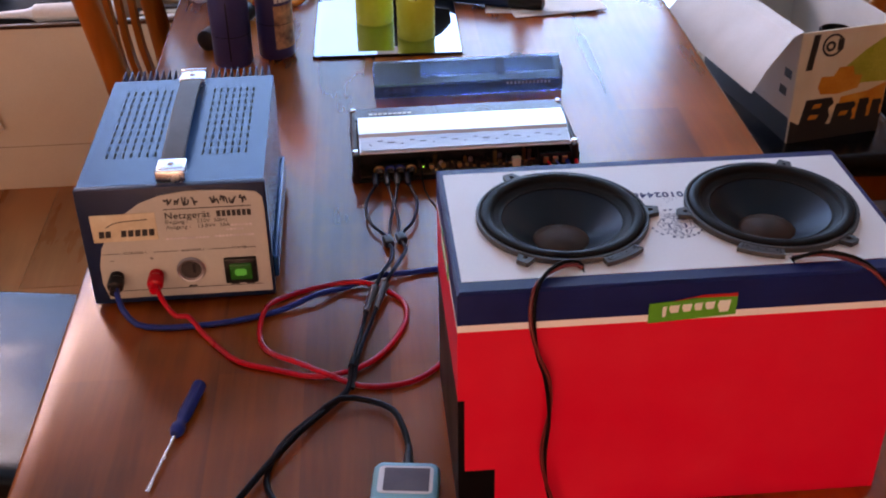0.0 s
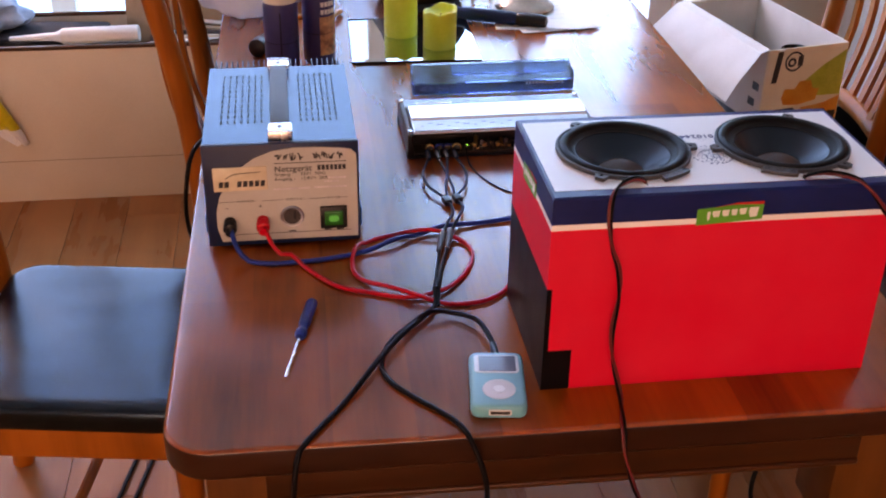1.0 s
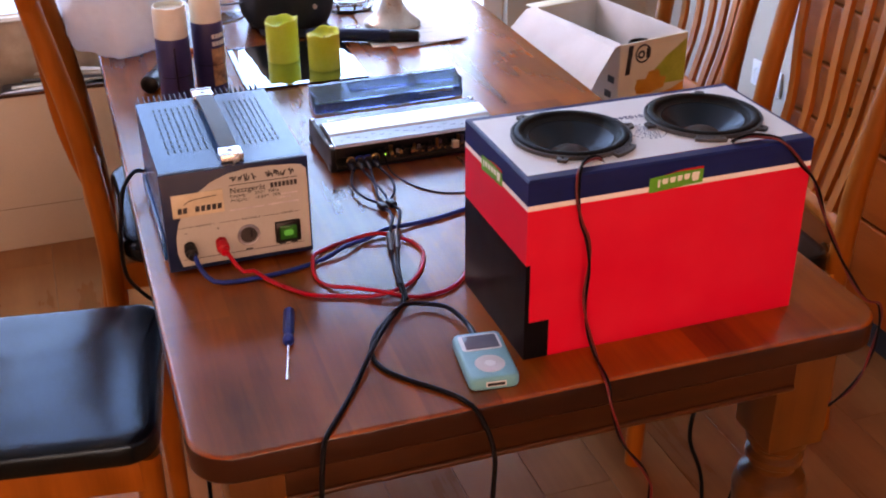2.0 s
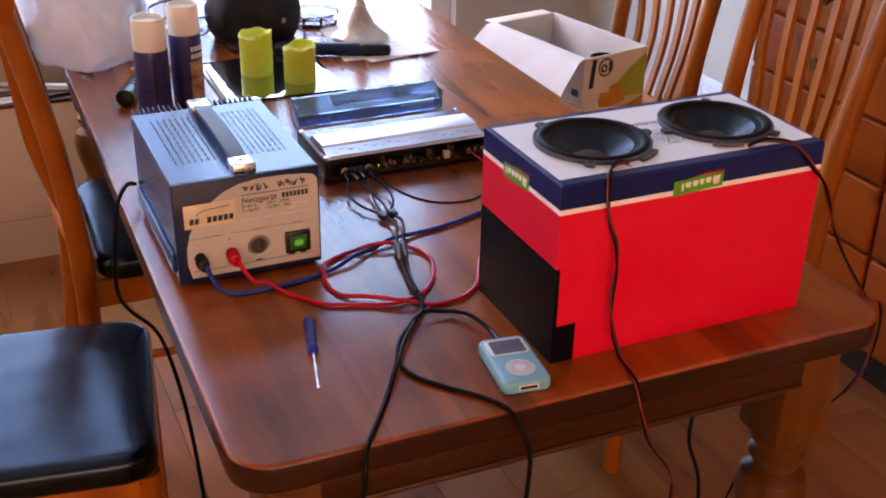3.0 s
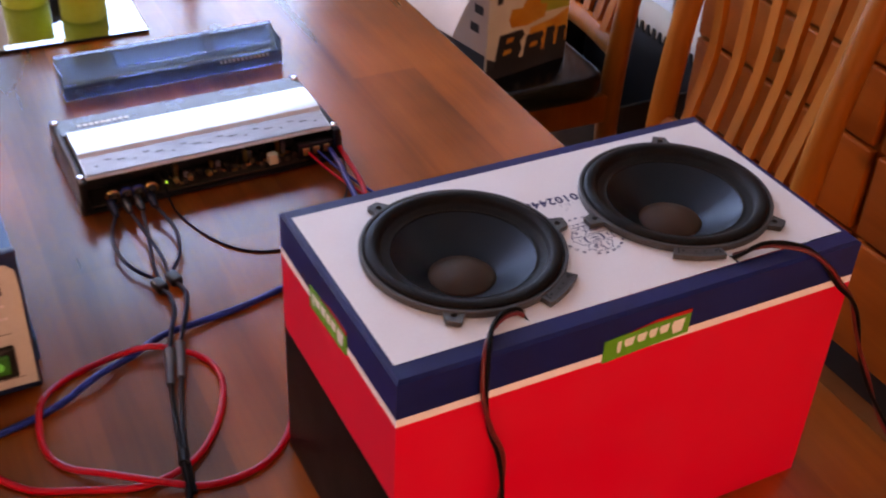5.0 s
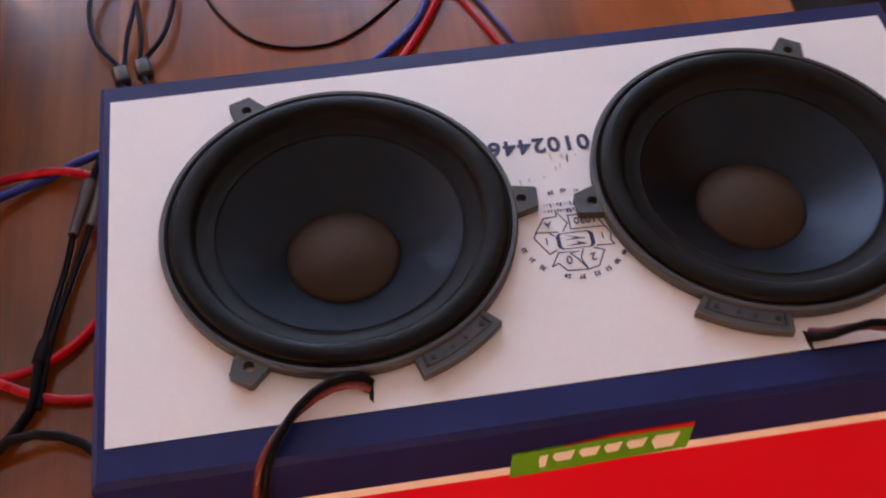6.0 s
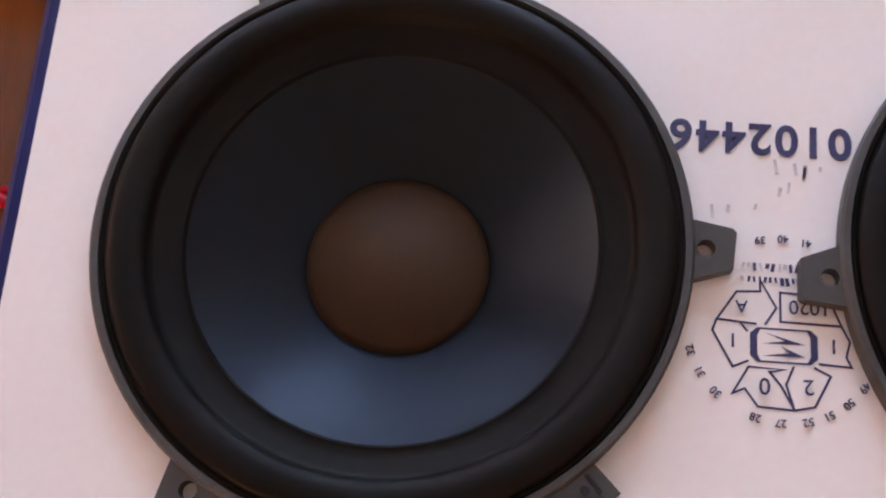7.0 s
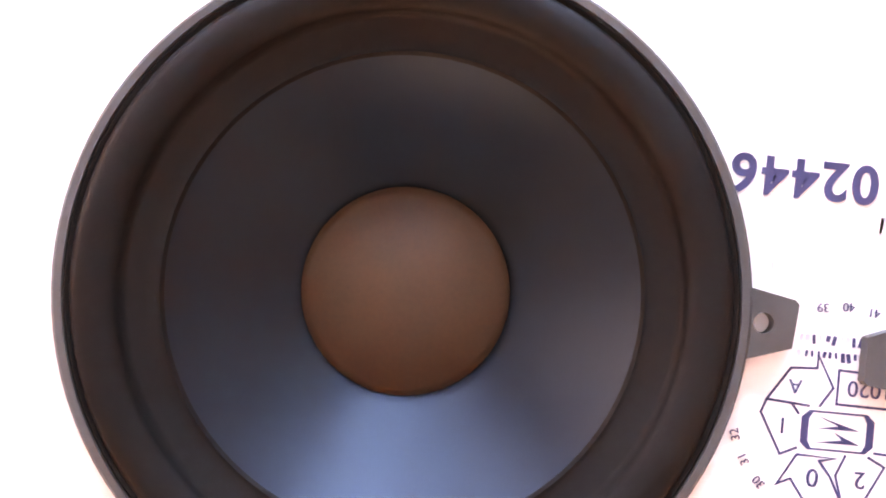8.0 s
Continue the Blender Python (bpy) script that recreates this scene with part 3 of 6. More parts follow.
# ---- chairs ----
def chair(m, label, group="chairs round the table"):
    t = thing("dining_chair", m, label, "chair", group)
    bm = prism(rounded(0.43, 0.45, 0.06, 6), 0.055, pose(0, 0, 0.408))
    es = [e for e in bm.edges if abs(e.verts[0].co.z - e.verts[1].co.z) < 1e-6]
    bmesh.ops.bevel(bm, geom=es, offset=0.018, segments=4, profile=0.5, affect="EDGES")
    bmesh.ops.subdivide_edges(bm, edges=[e for e in bm.edges if e.calc_length() > 0.2], cuts=4)
    # the padding swells a little and lies in soft folds
    top = max((f for f in bm.faces if f.normal.z > 0.9), key=lambda f: f.calc_area())
    ring = list(top.verts)
    rim = [v.co.copy() for v in ring]
    bm.faces.remove(top)
    for k in range(1, 15):
        s = 1 - k / 15
        row = []
        for c in rim:
            p = Vector((c.x * s, c.y * s, c.z))
            fade = min(1.0, k / 4)
            p.z += 0.006 * (1 - s * s) + fade * (0.0011 * noise.noise(Vector((p.x * 9, p.y * 22, 1.7))) + 0.0022 * noise.noise(Vector((p.x * 7, p.y * 6, 4.1))))
            row.append(bm.verts.new(p))
        for i in range(len(row)):
            bm.faces.new((ring[i - 1], ring[i], row[i], row[i - 1]))
        ring = row
    bm.faces.new(ring)
    bm.normal_update()
    part("seat", bm, LEATHER, t, "padded black leather seat", angle=60)
    for y in (-0.195, 0.195):
        part("seat_rail", box((0.41, 0.022, 0.062), (-0.02, y, 0.377), 0.004), CHAIR_WOOD, t)
    for x in (-0.185, 0.185):
        part("seat_rail", box((0.022, 0.366, 0.062), (x, 0, 0.377), 0.004), CHAIR_WOOD, t)
    for y in (-0.185, 0.185):
        part("front_leg", sweep([Vector((0.19, y * 1.0, 0.41)), Vector((0.192, y * 1.01, 0.2)), Vector((0.195, y * 1.02, 0.0))], lambda k: 0.024 - 0.006 * k, 12), CHAIR_WOOD, t)
        line = smooth_line([(-0.265, y * 1.03, 0.0), (-0.243, y * 1.03, 0.25), (-0.240, y * 1.03, 0.44), (-0.262, y * 1.05, 0.7), (-0.325, y * 1.10, 1.03)], 0.06)
        part("back_post", sweep(line, lambda k: 0.024 - 0.005 * abs(k - 0.45), 12), CHAIR_WOOD, t)
        part("stretcher", sweep([Vector((-0.24, y * 1.02, 0.2)), Vector((0.19, y * 1.02, 0.2))], 0.010, 8), CHAIR_WOOD, t)
    part("stretcher", sweep([Vector((-0.02, -0.185, 0.2)), Vector((-0.02, 0.185, 0.2))], 0.010, 8), CHAIR_WOOD, t)
    part("lower_rail", sweep(smooth_line([(-0.243, -0.19, 0.495), (-0.262, 0, 0.495), (-0.243, 0.19, 0.495)], 0.04), 0.017, 10, None, 1.4), CHAIR_WOOD, t)
    top = sweep(smooth_line([(-0.315, -0.235, 1.01), (-0.335, -0.12, 1.035), (-0.352, 0, 1.045), (-0.335, 0.12, 1.035), (-0.315, 0.235, 1.01)], 0.03), 0.02, 10, None, 1.9)
    part("top_rail", top, CHAIR_WOOD, t)
    for k in range(6):
        u = (k - 2.5) / 2.5
        bend = 0.018 * (1 - u * u)
        y0, y1 = u * 0.125, u * 0.165
        line = smooth_line([(-0.243 - bend, y0, 0.50), (-0.286 - bend, y0 * 1.05, 0.66), (-0.302 - bend, y1 * 0.95, 0.82), (-0.325 - bend, y1, 1.03)], 0.05)
        bm = bmesh.new()
        rows = []
        for c in line:
            rows.append([bm.verts.new(c + Vector(o)) for o in ((-0.006, -0.011, 0), (0.006, -0.011, 0), (0.006, 0.011, 0), (-0.006, 0.011, 0))])
        for a, b in zip(rows, rows[1:]):
            for q in range(4):
                bm.faces.new((a[q], a[(q + 1) % 4], b[(q + 1) % 4], b[q]))
        bm.faces.new(rows[0][::-1])
        bm.faces.new(rows[-1])
        part("slat", bm, CHAIR_WOOD, t)
    return t


first_chair = chair(pose(-0.632, 0.655, 0, 0, 0, -9.2), "honey-coloured wooden chair with padded black leather seat, drawn out")
for m, lab in ((pose(-0.222, 1.31, 0, 0, 0, -1.4), "honey-coloured wooden slat-back chair pushed under the table"),
               (pose(0.735, 0.775, 0, 0, 0, 177), "honey-coloured wooden chair with curved back slats"),
               (pose(0.840, 1.420, 0, 0, 0, 178), "honey-coloured wooden slat-back chair with an open carton on it")):
    tagged(copy_thing(first_chair, m), lab)


# ---- cardboard box with the loudspeakers ----
BW, BD, BH = 0.402, 0.217, 0.254
BOX = pose(0, 0, TOP)


def holed_panel(w0, w1, d0, d1, z, holes, seg=64):
    """A flat panel with round holes."""
    bm = bmesh.new()
    es = []
    vs = [bm.verts.new((x, y, z)) for x, y in ((w0, d0), (w1, d0), (w1, d1), (w0, d1))]
    es += [bm.edges.new((vs[k], vs[(k + 1) % 4])) for k in range(4)]
    for cx, cy, r in holes:
        c = [bm.verts.new((cx + r * math.cos(2 * math.pi * k / seg), cy + r * math.sin(2 * math.pi * k / seg), z)) for k in range(seg)]
        es += [bm.edges.new((c[k], c[(k + 1) % seg])) for k in range(seg)]
    bmesh.ops.triangle_fill(bm, edges=es, use_beauty=True, use_dissolve=False)
    for f in bm.faces:
        if f.normal.z < 0:
            f.normal_flip()
    return bm


SPEAKERS = ((0.1072, 0.1112, -0.4), (0.3015, 0.1100, -54.0))
SPEAKER_SIZE = 1.016
T_WHITE, T_BLUE = 0.221, 0.215  # foot and head of the white line below the blue band


def speaker_box():
    t = thing("cardboard_box", BOX, "red, blue and white printed cardboard box standing on the table", "box")
    bm = bmesh.new()
    cuts = [0.0, 0.055, 0.139, T_BLUE - 0.001, T_WHITE + 0.0, BH - 0.0025]

    def strip(p, q, z0, z1, mi):
        f = bm.faces.new([bm.verts.new(v) for v in ((p[0], p[1], z0), (q[0], q[1], z0), (q[0], q[1], z1), (p[0], p[1], z1))])
        f.material_index = mi
    # front, with the stepped black corner
    for z0, z1, mi in zip(cuts, cuts[1:], (0, 0, 0, 1, 2)):
        dark = 0.034 if z1 <= 0.056 else 0.006 if z1 <= 0.14 else 0.0
        if dark:
            strip((0, 0), (dark, 0), z0, z1, 3)
        strip((dark, 0), (BW, 0), z0, z1, mi)
        strip((BW, 0), (BW, BD), z0, z1, mi)
        strip((BW, BD), (0, BD), z0, z1, mi)
        strip((0, BD), (0, 0), z0, z1, 3 if z1 <= 0.14 else mi)
    # folded upper rim and the floor of the box
    e, h = 0.0025, BH - 0.0025
    o = [(0, 0), (BW, 0), (BW, BD), (0, BD)]
    i = [(e, e), (BW - e, e), (BW - e, BD - e), (e, BD - e)]
    b = [(0.0055, 0.0172), (BW - 0.006, 0.0155), (BW - 0.007, BD - 0.0145), (0.0075, BD - 0.0120)]
    for k in range(4):
        k2 = (k + 1) % 4
        for r0, z0, r1, z1 in ((o, h, i, BH), (i, BH, b, BH)):
            f = bm.faces.new([bm.verts.new(v) for v in ((*r0[k], z0), (*r0[k2], z0), (*r1[k2], z1), (*r1[k], z1))])
            f.material_index = 2
    f = bm.faces.new([bm.verts.new((*p, 0.0)) for p in o])
    f.material_index = 0
    bmesh.ops.remove_doubles(bm, verts=bm.verts, dist=1e-5)
    part("body", bm, [RED_CARD, WHITE_CARD, BLUE_CARD, BLACK_CARD], t, angle=20)
    part("top_panel", holed_panel(0.0055, BW - 0.0065, 0.0165, BD - 0.0125, BH + 0.0003, [(x, y, 0.066) for x, y, _ in SPEAKERS]), WHITE_CARD, t, "white printed top with two round cut-outs")
    # brand stickers, printed upside down, on two faces
    for m, w in ((pose(0.202, 0, 0.2245, 90, 0, 0), 0.076), (pose(0, 0.118, 0.2195, 90, 0, -90), 0.070)):
        s = w / 2
        st = part("brand_print", prism([(-s, -0.012), (s, -0.0075), (s, 0.011), (s * 0.2, 0.0115), (-s, 0.008)], 0.0008), GREEN_PRINT, t, "green parallelogram brand print", m=m)
        part("red_edge", prism([(-s * 0.6, 0.0085), (0, 0.012), (s, 0.011), (s, 0.0145), (s * 0.2, 0.0140)], 0.0009), RED_PRINT, st)
        x = s * 0.86
        for lw, lh in ((0.0125, 0.0125), (0.0095, 0.0080), (0.0080, 0.0080), (0.0095, 0.0080), (0.0100, 0.0080), (0.0040, 0.0110)):
            y1 = 0.0062 + 0.0022 * x / s
            o = [(x, y1), (x - lw * 0.35, y1 - 0.0004), (x - lw * 0.82, y1 - 0.0004), (x - lw * 0.92, y1 - lh * 0.45), (x - lw * 0.72, y1 - lh), (x - lw * 0.12, y1 - lh * 0.94)]
            part("white_bar", prism(o, 0.0011), WHITE_PRINT, st)
            x -= lw + 0.0012
    # stock number and recycling emblem, to be read from the far side
    zt = BH + 0.0005
    for q, ch in enumerate("0102446"):
        lettering("digit", ch, 0.0124, INK, t, pose(0.2255 - 0.0070 * q, 0.1475 + 0.00022 * q, zt, 0, 0, 178.0), "CENTER", bold=0.00028)
    em = new("recycling_emblem", finish(ring(0.0001, 0.00005, 0.0001, 6), "recycling_emblem", INK))
    em.parent = t
    em.matrix_basis = pose(0.2085, 0.0870, zt, 0, 0, -1)
    level = [0.0]

    def stroke(nm, pts, w=0.6, closed=False, mt=INK):
        """A flat pen line through points in millimetres."""
        bm = bmesh.new()
        ps = [Vector((x / 1000, y / 1000)) for x, y in pts]
        n = len(ps)
        level[0] += 0.000006
        rows = []
        for k, c in enumerate(ps):
            into = (c - ps[k - 1]).normalized() if k or closed else None
            out = (ps[(k + 1) % n] - c).normalized() if k < n - 1 or closed else None
            into, out = into or out, out or into
            side = Vector((-into.y - out.y, into.x + out.x)).normalized()
            reach = w / 2000 / max(0.35, side.dot(Vector((-out.y, out.x))))
            rows.append([bm.verts.new((*(c + side * reach * f), level[0])) for f in (-1, 1)])
        for r0, r1 in zip(rows, rows[1:] + rows[:1] if closed else rows[1:]):
            bm.faces.new((r0[0], r1[0], r1[1], r0[1]))
        return part(nm, bm, mt, em)

    def fill(nm, pts):
        level[0] += 0.000006
        bm = bmesh.new()
        bm.faces.new([bm.verts.new((x / 1000, y / 1000, level[0])) for x, y in pts])
        return part(nm, bm, INK, em)
    stroke("arrow", [(-6.5, 5.3), (-16.5, 6), (-11.5, 13.6), (-5.5, 14.0), (-5.5, 17), (-1.5, 9.8), (-4.4, 5.2)])
    stroke("arrow", [(-16.5, 6), (-17.6, 3), (-12.5, -6.2), (-8.6, -4.4)])
    stroke("arrow_tick", [(-10.6, 5.4), (-8.8, 3.2)])
    stroke("plate", [(-0.5, 14), (11.5, 13.6), (14.6, 6), (-0.5, 6.2)], 0.6, True)
    stroke("arrow", [(14.6, 6), (16.6, 2), (15.6, -2), (16.8, -4.6), (8.8, -4.2)])
    stroke("arrow", [(-8.6, -6), (-12.6, -13), (-9.6, -11.6), (-6.4, -16.0), (2.6, -16.4), (-0.6, -10.4), (-3.4, -7.0), (0.4, -6.2)], 0.6, True)
    stroke("arrow", [(2.6, -5.2), (0.6, -10), (2.6, -16.4), (7.6, -15.2), (11.6, -7.2), (7.6, -5.2)])
    stroke("core", [(-6.2, 4.2), (6.6, 4.2), (8.2, 2.8), (8.2, -3.0), (6.6, -4.4), (-6.2, -4.4), (-7.8, -3.0), (-7.8, 2.8)], 0.5, True)
    fill("core_bracket", [(-5.4, 4.3), (-6.6, 4.3), (-8.2, 2.8), (-8.2, -3.0), (-6.6, -4.5), (-5.4, -4.5), (-6.4, -2.6), (-6.4, 2.4)])
    fill("core_bracket", [(5.8, 4.3), (7.0, 4.3), (8.6, 2.8), (8.6, -3.0), (7.0, -4.5), (5.8, -4.5), (6.8, -2.6), (6.8, 2.4)])
    fill("bolt", [(-4.6, 3.2), (5.6, 0.4), (-5.0, 0.3), (0.4, 1.2)])
    fill("bolt", [(-0.6, -0.2), (5.6, -2.8), (-5.0, -2.9), (1.4, -1.9)])
    for txt, x, y, z in (("A", -10.4, 9.4, 4.6), ("1020", 6.6, 10.0, 5.2), ("1", -12.6, 0.3, 5.2), ("1", 12.4, 0.3, 5.2), ("0", -4.8, -11.0, 6.0), ("2", 6.0, -10.6, 5.6)):
        lettering("digit", txt, z / 1000, INK, em, pose(x / 1000, (y + z * 0.35) / 1000, 0.0007, 0, 0, 180))
    for txt, a in (("39", 103), ("40", 89), ("41", 75), ("32", 197), ("31", 211), ("30", 226), ("28", 253), ("27", 268), ("52", 284), ("51", 297), ("50", 311), ("49", 325), ("48", 338)):
        turn = 180 + (a - 90) * 0.3 if a < 120 else a - 90
        c, n = radians(a), radians(turn)
        lettering("week_number", txt, 0.0029, INK, em, pose(0.0242 * math.cos(c) + 0.001 * math.sin(n), 0.0043 + 0.0242 * math.sin(c) - 0.001 * math.cos(n), 0.0002, 0, 0, turn), "CENTER")
    # two lines of small print, as bars
    rnd = random.Random(9)
    for y, n in ((20.9, 13), (17.2, 14)):
        for j in range(n):
            tall = 2.2 if rnd.random() < 0.3 else 1.45
            part("small_mark", box((0.0005 + 0.0006 * rnd.random(), tall / 1000, 0.0001)), FAINT_INK if rnd.random() < 0.3 else INK, em,
                 m=pose((-10.2 + 18.6 * (j + 0.3 * rnd.random()) / (n - 1)) / 1000, (y - (tall - 1.45) / 2) / 1000, 0.0001, 0, 0, rnd.uniform(-14, 14)))
    # smudges left by a stamp and the slits for the wires
    rnd = random.Random(4)
    for j in range(10):
        part("smudge", box((0.0006 + 0.0005 * rnd.random(), 0.001 + 0.0035 * rnd.random(), 0.0002), (0, 0, 0)), FAINT_INK, t, m=pose(0.190 + 0.032 * rnd.random(), 0.122 + 0.016 * rnd.random(), zt, 0, 0, rnd.uniform(-12, 12)))
    for x, y in ((0.1105, 0.0270), (0.292, 0.0225)):
        part("slit", prism([(-0.0008, -0.005), (0.0006, -0.007), (0.0016, 0.002), (-0.001, 0.003)], 0.0004), DARK, t, m=pose(x, y, zt - 0.0002))
    return t


speaker_box()


def loudspeaker(m):
    t = thing("loudspeaker", m, "round black loudspeaker with grey frame set into the box lid", "loudspeaker", "loudspeakers in the box")
    bm = lathe([(0.0655, -0.010), (0.0735, 0.0), (0.0775, 0.0), (0.0777, 0.0046), (0.0770, 0.0054), (0.0753, 0.0054), (0.0748, 0.0035), (0.0655, 0.0005)], 96)
    part("basket", bm, GREY_PLASTIC, t, "grey plastic rim", angle=35)
    for a in (0, 117, 238):
        bm = bmesh.new()
        # a lug with a screw hole: four corners round an eye
        seg = 20
        eye = [bm.verts.new((0.0805 + 0.0023 * math.cos(2 * math.pi * k / seg), 0.0023 * math.sin(2 * math.pi * k / seg), 0.0044)) for k in range(seg)]
        rim = [(0.0765, -0.0085), (0.0872, -0.0052), (0.0882, 0.0046), (0.0872, 0.0056), (0.0765, 0.0078)]
        out = [bm.verts.new((x, y, 0.0044)) for x, y in rim]
        es = [bm.edges.new((eye[k], eye[(k + 1) % seg])) for k in range(seg)] + [bm.edges.new((out[k], out[(k + 1) % 5])) for k in range(5)]
        bmesh.ops.triangle_fill(bm, edges=es, use_beauty=True, use_dissolve=False)
        rr = bmesh.ops.extrude_face_region(bm, geom=list(bm.faces))
        bmesh.ops.translate(bm, vec=(0, 0, -0.0042), verts=[v for v in rr["geom"] if isinstance(v, bmesh.types.BMVert)])
        part("lug", bm, GREY_PLASTIC, t, m=pose(0, 0, 0, 0, 0, a), angle=25)
    a0, a1 = radians(287), radians(314)
    arc = [(0.0775 * math.cos(a0 + (a1 - a0) * k / 8), 0.0775 * math.sin(a0 + (a1 - a0) * k / 8)) for k in range(9)]
    arc2 = [(0.0868 * math.cos(a1 + (a0 - a1) * k / 8), 0.0868 * math.sin(a1 + (a0 - a1) * k / 8)) for k in range(9)]
    tp = part("terminal_plate", prism(arc + arc2, 0.0044), GREY_PLASTIC, t)
    in1 = [(0.0785 * math.cos(a0 + 0.03 + (a1 - a0 - 0.06) * k / 8), 0.0785 * math.sin(a0 + 0.03 + (a1 - a0 - 0.06) * k / 8)) for k in range(9)]
    in2 = [(0.0838 * math.cos(a1 - 0.03 - (a1 - a0 - 0.06) * k / 8), 0.0838 * math.sin(a1 - 0.03 - (a1 - a0 - 0.06) * k / 8)) for k in range(9)]
    part("terminal_inset", prism(in1 + in2, 0.0003, pose(0, 0, 0.0044)), STRAP, tp)
    for f in (0.09, 0.91):
        a = a0 + (a1 - a0) * f
        part("terminal_slot", box((0.0056, 0.0009, 0.0004), (0, 0, 0)), DARK, tp, m=pose(0.0812 * math.cos(a), 0.0812 * math.sin(a), 0.00485, 0, 0, math.degrees(a)))
    for f, s in ((0.18, 0.0011), (0.42, 0.0007), (0.6, 0.0007), (0.84, 0.0012)):
        a = a0 + (a1 - a0) * f
        part("terminal_hole", rod(s, 0.0004, 0, 10), DARK, tp, m=pose(0.0812 * math.cos(a), 0.0812 * math.sin(a), 0.00485))
    prof = [(0.0752, 0.0030), (0.0750, 0.0049), (0.0745, 0.0053), (0.0739, 0.0049)]
    prof += [(0.0735 - 0.0105 * (1 - math.cos(math.pi * k / 14)) / 2, 0.0047 - 0.0010 * k / 14 + 0.0034 * math.sin(math.pi * k / 14)) for k in range(0, 14)]
    prof += [(0.0624, 0.0026), (0.0614, 0.0021), (0.0580, 0.0008), (0.0556, -0.0001), (0.0547, 0.0002), (0.0539, -0.0008)]
    part("surround", lathe(prof, 96), RUBBER, t, "black rubber roll surround", angle=60)
    prof = [(0.0546, -0.0002)] + [(0.0546 - 0.0301 * k / 10, -0.0002 - 0.0226 * (k / 10) ** 0.93) for k in range(1, 11)] + [(0.0235, -0.0240)]
    part("cone", lathe(prof, 96), CONE, t, angle=60)
    prof = [(0.0256, -0.0226)] + [(0.0256 * (1 - k / 12), -0.0221 + 0.0085 * (1 - (1 - k / 12) ** 2)) for k in range(13)]
    part("dust_cap", lathe(prof, 72), DUST_CAP, t, "brown felt-like dust cap", angle=60)
    return t


sp1 = loudspeaker(pose(SPEAKERS[0][0], SPEAKERS[0][1], TOP + BH + 0.0005, 0, 0, SPEAKERS[0][2]) @ Matrix.Scale(SPEAKER_SIZE, 4))
copy_thing(sp1, pose(SPEAKERS[1][0], SPEAKERS[1][1], TOP + BH + 0.0005, 0, 0, SPEAKERS[1][2]))


# ---- power supply ----
def vented(w, d, cols, rows, slot, margin):
    """A flat sheet w by d with slots left out: cols are slot centres in x, rows in y."""
    xs, ys = {0.0, w}, {0.0, d}
    for c in cols:
        xs |= {c - slot[0] / 2, c + slot[0] / 2}
    for r in rows:
        ys |= {r - slot[1] / 2, r + slot[1] / 2}
    xs, ys = sorted(xs), sorted(ys)
    bm = bmesh.new()
    g = [[bm.verts.new((x, y, 0)) for y in ys] for x in xs]
    for i in range(len(xs) - 1):
        for j in range(len(ys) - 1):
            cx, cy = (xs[i] + xs[i + 1]) / 2, (ys[j] + ys[j + 1]) / 2
            if any(abs(cx - c) < slot[0] / 2 for c in cols) and any(abs(cy - r) < slot[1] / 2 for r in rows):
                continue
            bm.faces.new((g[i][j], g[i + 1][j], g[i + 1][j + 1], g[i][j + 1]))
    return bm


PW, PD, PH = 0.212, 0.292, 0.152


